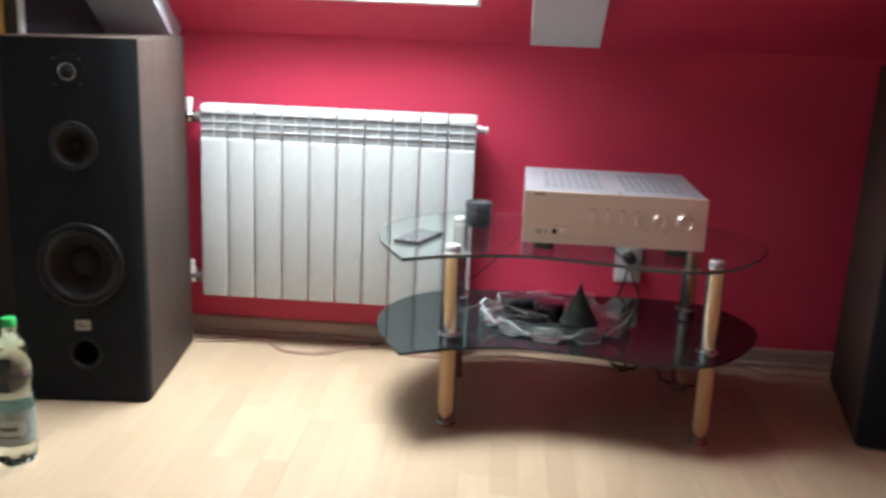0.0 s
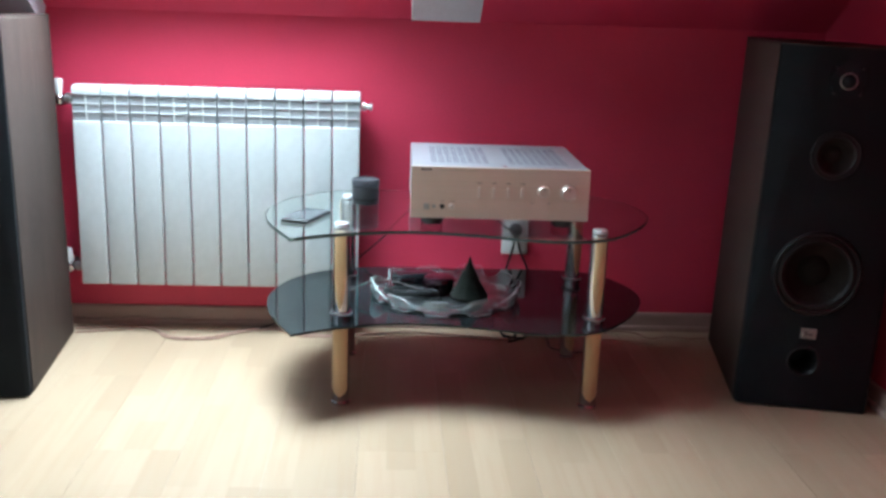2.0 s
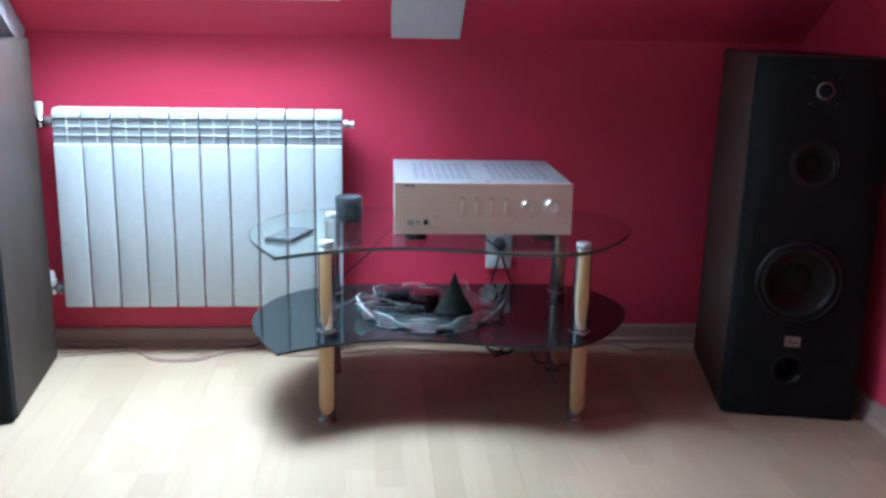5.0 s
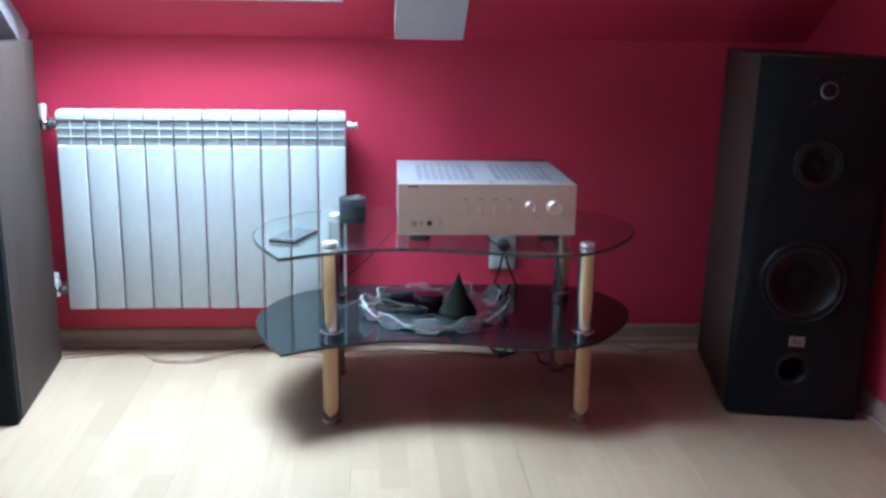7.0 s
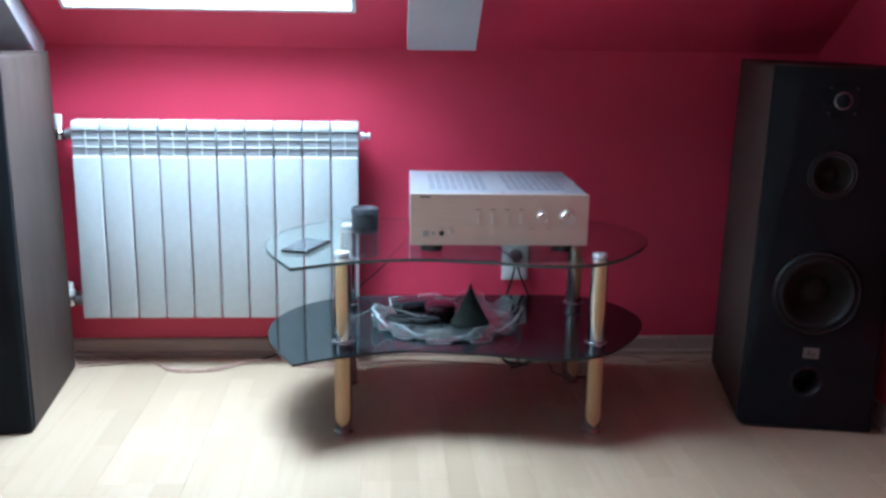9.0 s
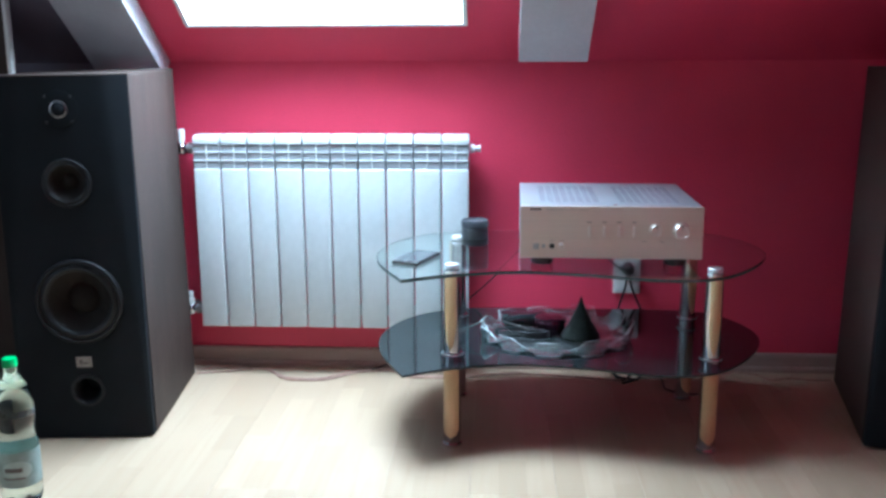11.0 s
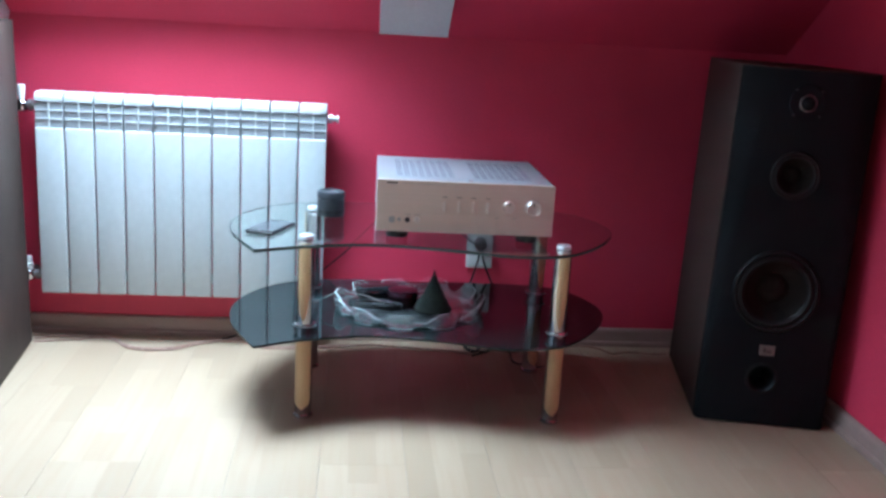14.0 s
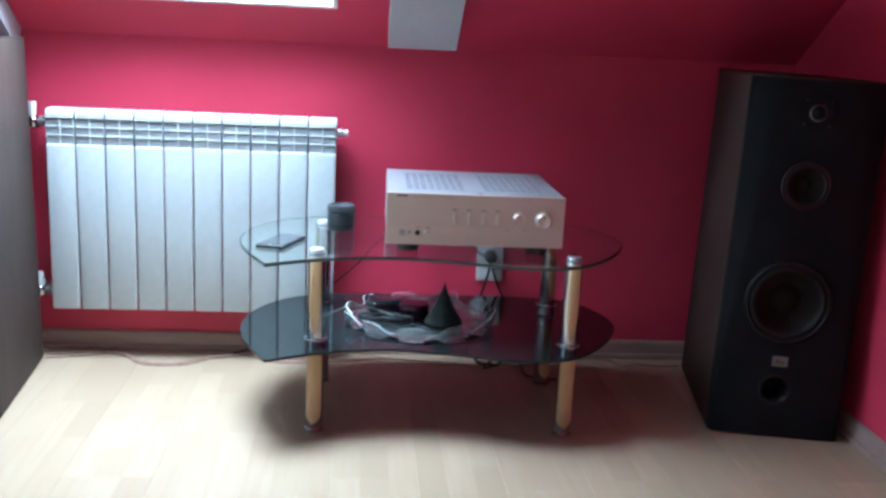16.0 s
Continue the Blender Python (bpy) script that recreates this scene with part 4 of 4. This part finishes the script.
# ---- far left corner ----
panel = thing("leaning_panel", -0.93, -0.30, 0, 0, "dark board with white edge and pine strip standing behind the loudspeaker", "board")
part("board", box(-0.14, 0.105, -0.010, 0.010, 0.0, 1.10, 0.002, 1), M_BOX, panel)
part("edge_strip", box(0.1055, 0.117, -0.013, 0.010, 0.0, 1.10, 0.002, 1), M_PLASTIC, panel, "white edge strip")
part("pine_strip", box(-0.09, 0.070, -0.022, -0.0105, 0.90, 1.08, 0.002, 1), M_PINE, panel, "orange pine strip")

# ---- floor: three-strip planks ----
floor = structure("floor", box(X0 - 0.2, X1 + 0.2, YB - 0.2, 0.2, -0.12, -0.012), M_BASE, "light beech laminate floor of three-strip planks running to the wall", "floor")
PW, PL = 0.1945, 1.29
shared = {}


def plank_mesh(length):
    key = round(length, 3)
    if key not in shared:
        bm = bmesh.new()
        g = 0.0002
        top = [bm.verts.new(p) for p in ((g + 0.0003, g, 0), (PW - g - 0.0003, g, 0), (PW - g - 0.0003, length - g, 0), (g + 0.0003, length - g, 0))]
        low = [bm.verts.new(p) for p in ((g, g * 0.5, -0.0004), (PW - g, g * 0.5, -0.0004), (PW - g, length - g * 0.5, -0.0004), (g, length - g * 0.5, -0.0004))]
        bot = [bm.verts.new((v.co.x, v.co.y, -0.008)) for v in low]
        bm.faces.new(top)
        for a, b in ((low, top), (bot, low)):
            for i in range(4):
                bm.faces.new((a[i], a[(i + 1) % 4], b[(i + 1) % 4], b[i]))
        bm.faces.new(bot[::-1])
        me = bpy.data.meshes.new("plank")
        bmesh.ops.recalc_face_normals(bm, faces=bm.faces)
        bm.to_mesh(me)
        bm.free()
        me.materials.append(M_FLOOR)
        shared[key] = me
    return shared[key]


ncol = int((X1 - X0) / PW) + 1
for c in range(ncol):
    y = -0.003 - (0.43 * (c % 3))
    spans = [(y, -0.003)] if c % 3 else []
    while y > YB:
        spans.append((max(y - PL, YB), y))
        y -= PL
    for a, b in spans:
        ob = new("plank", plank_mesh(b - a))
        ob.parent = floor
        ob.location = (X0 + c * PW, a, 0)
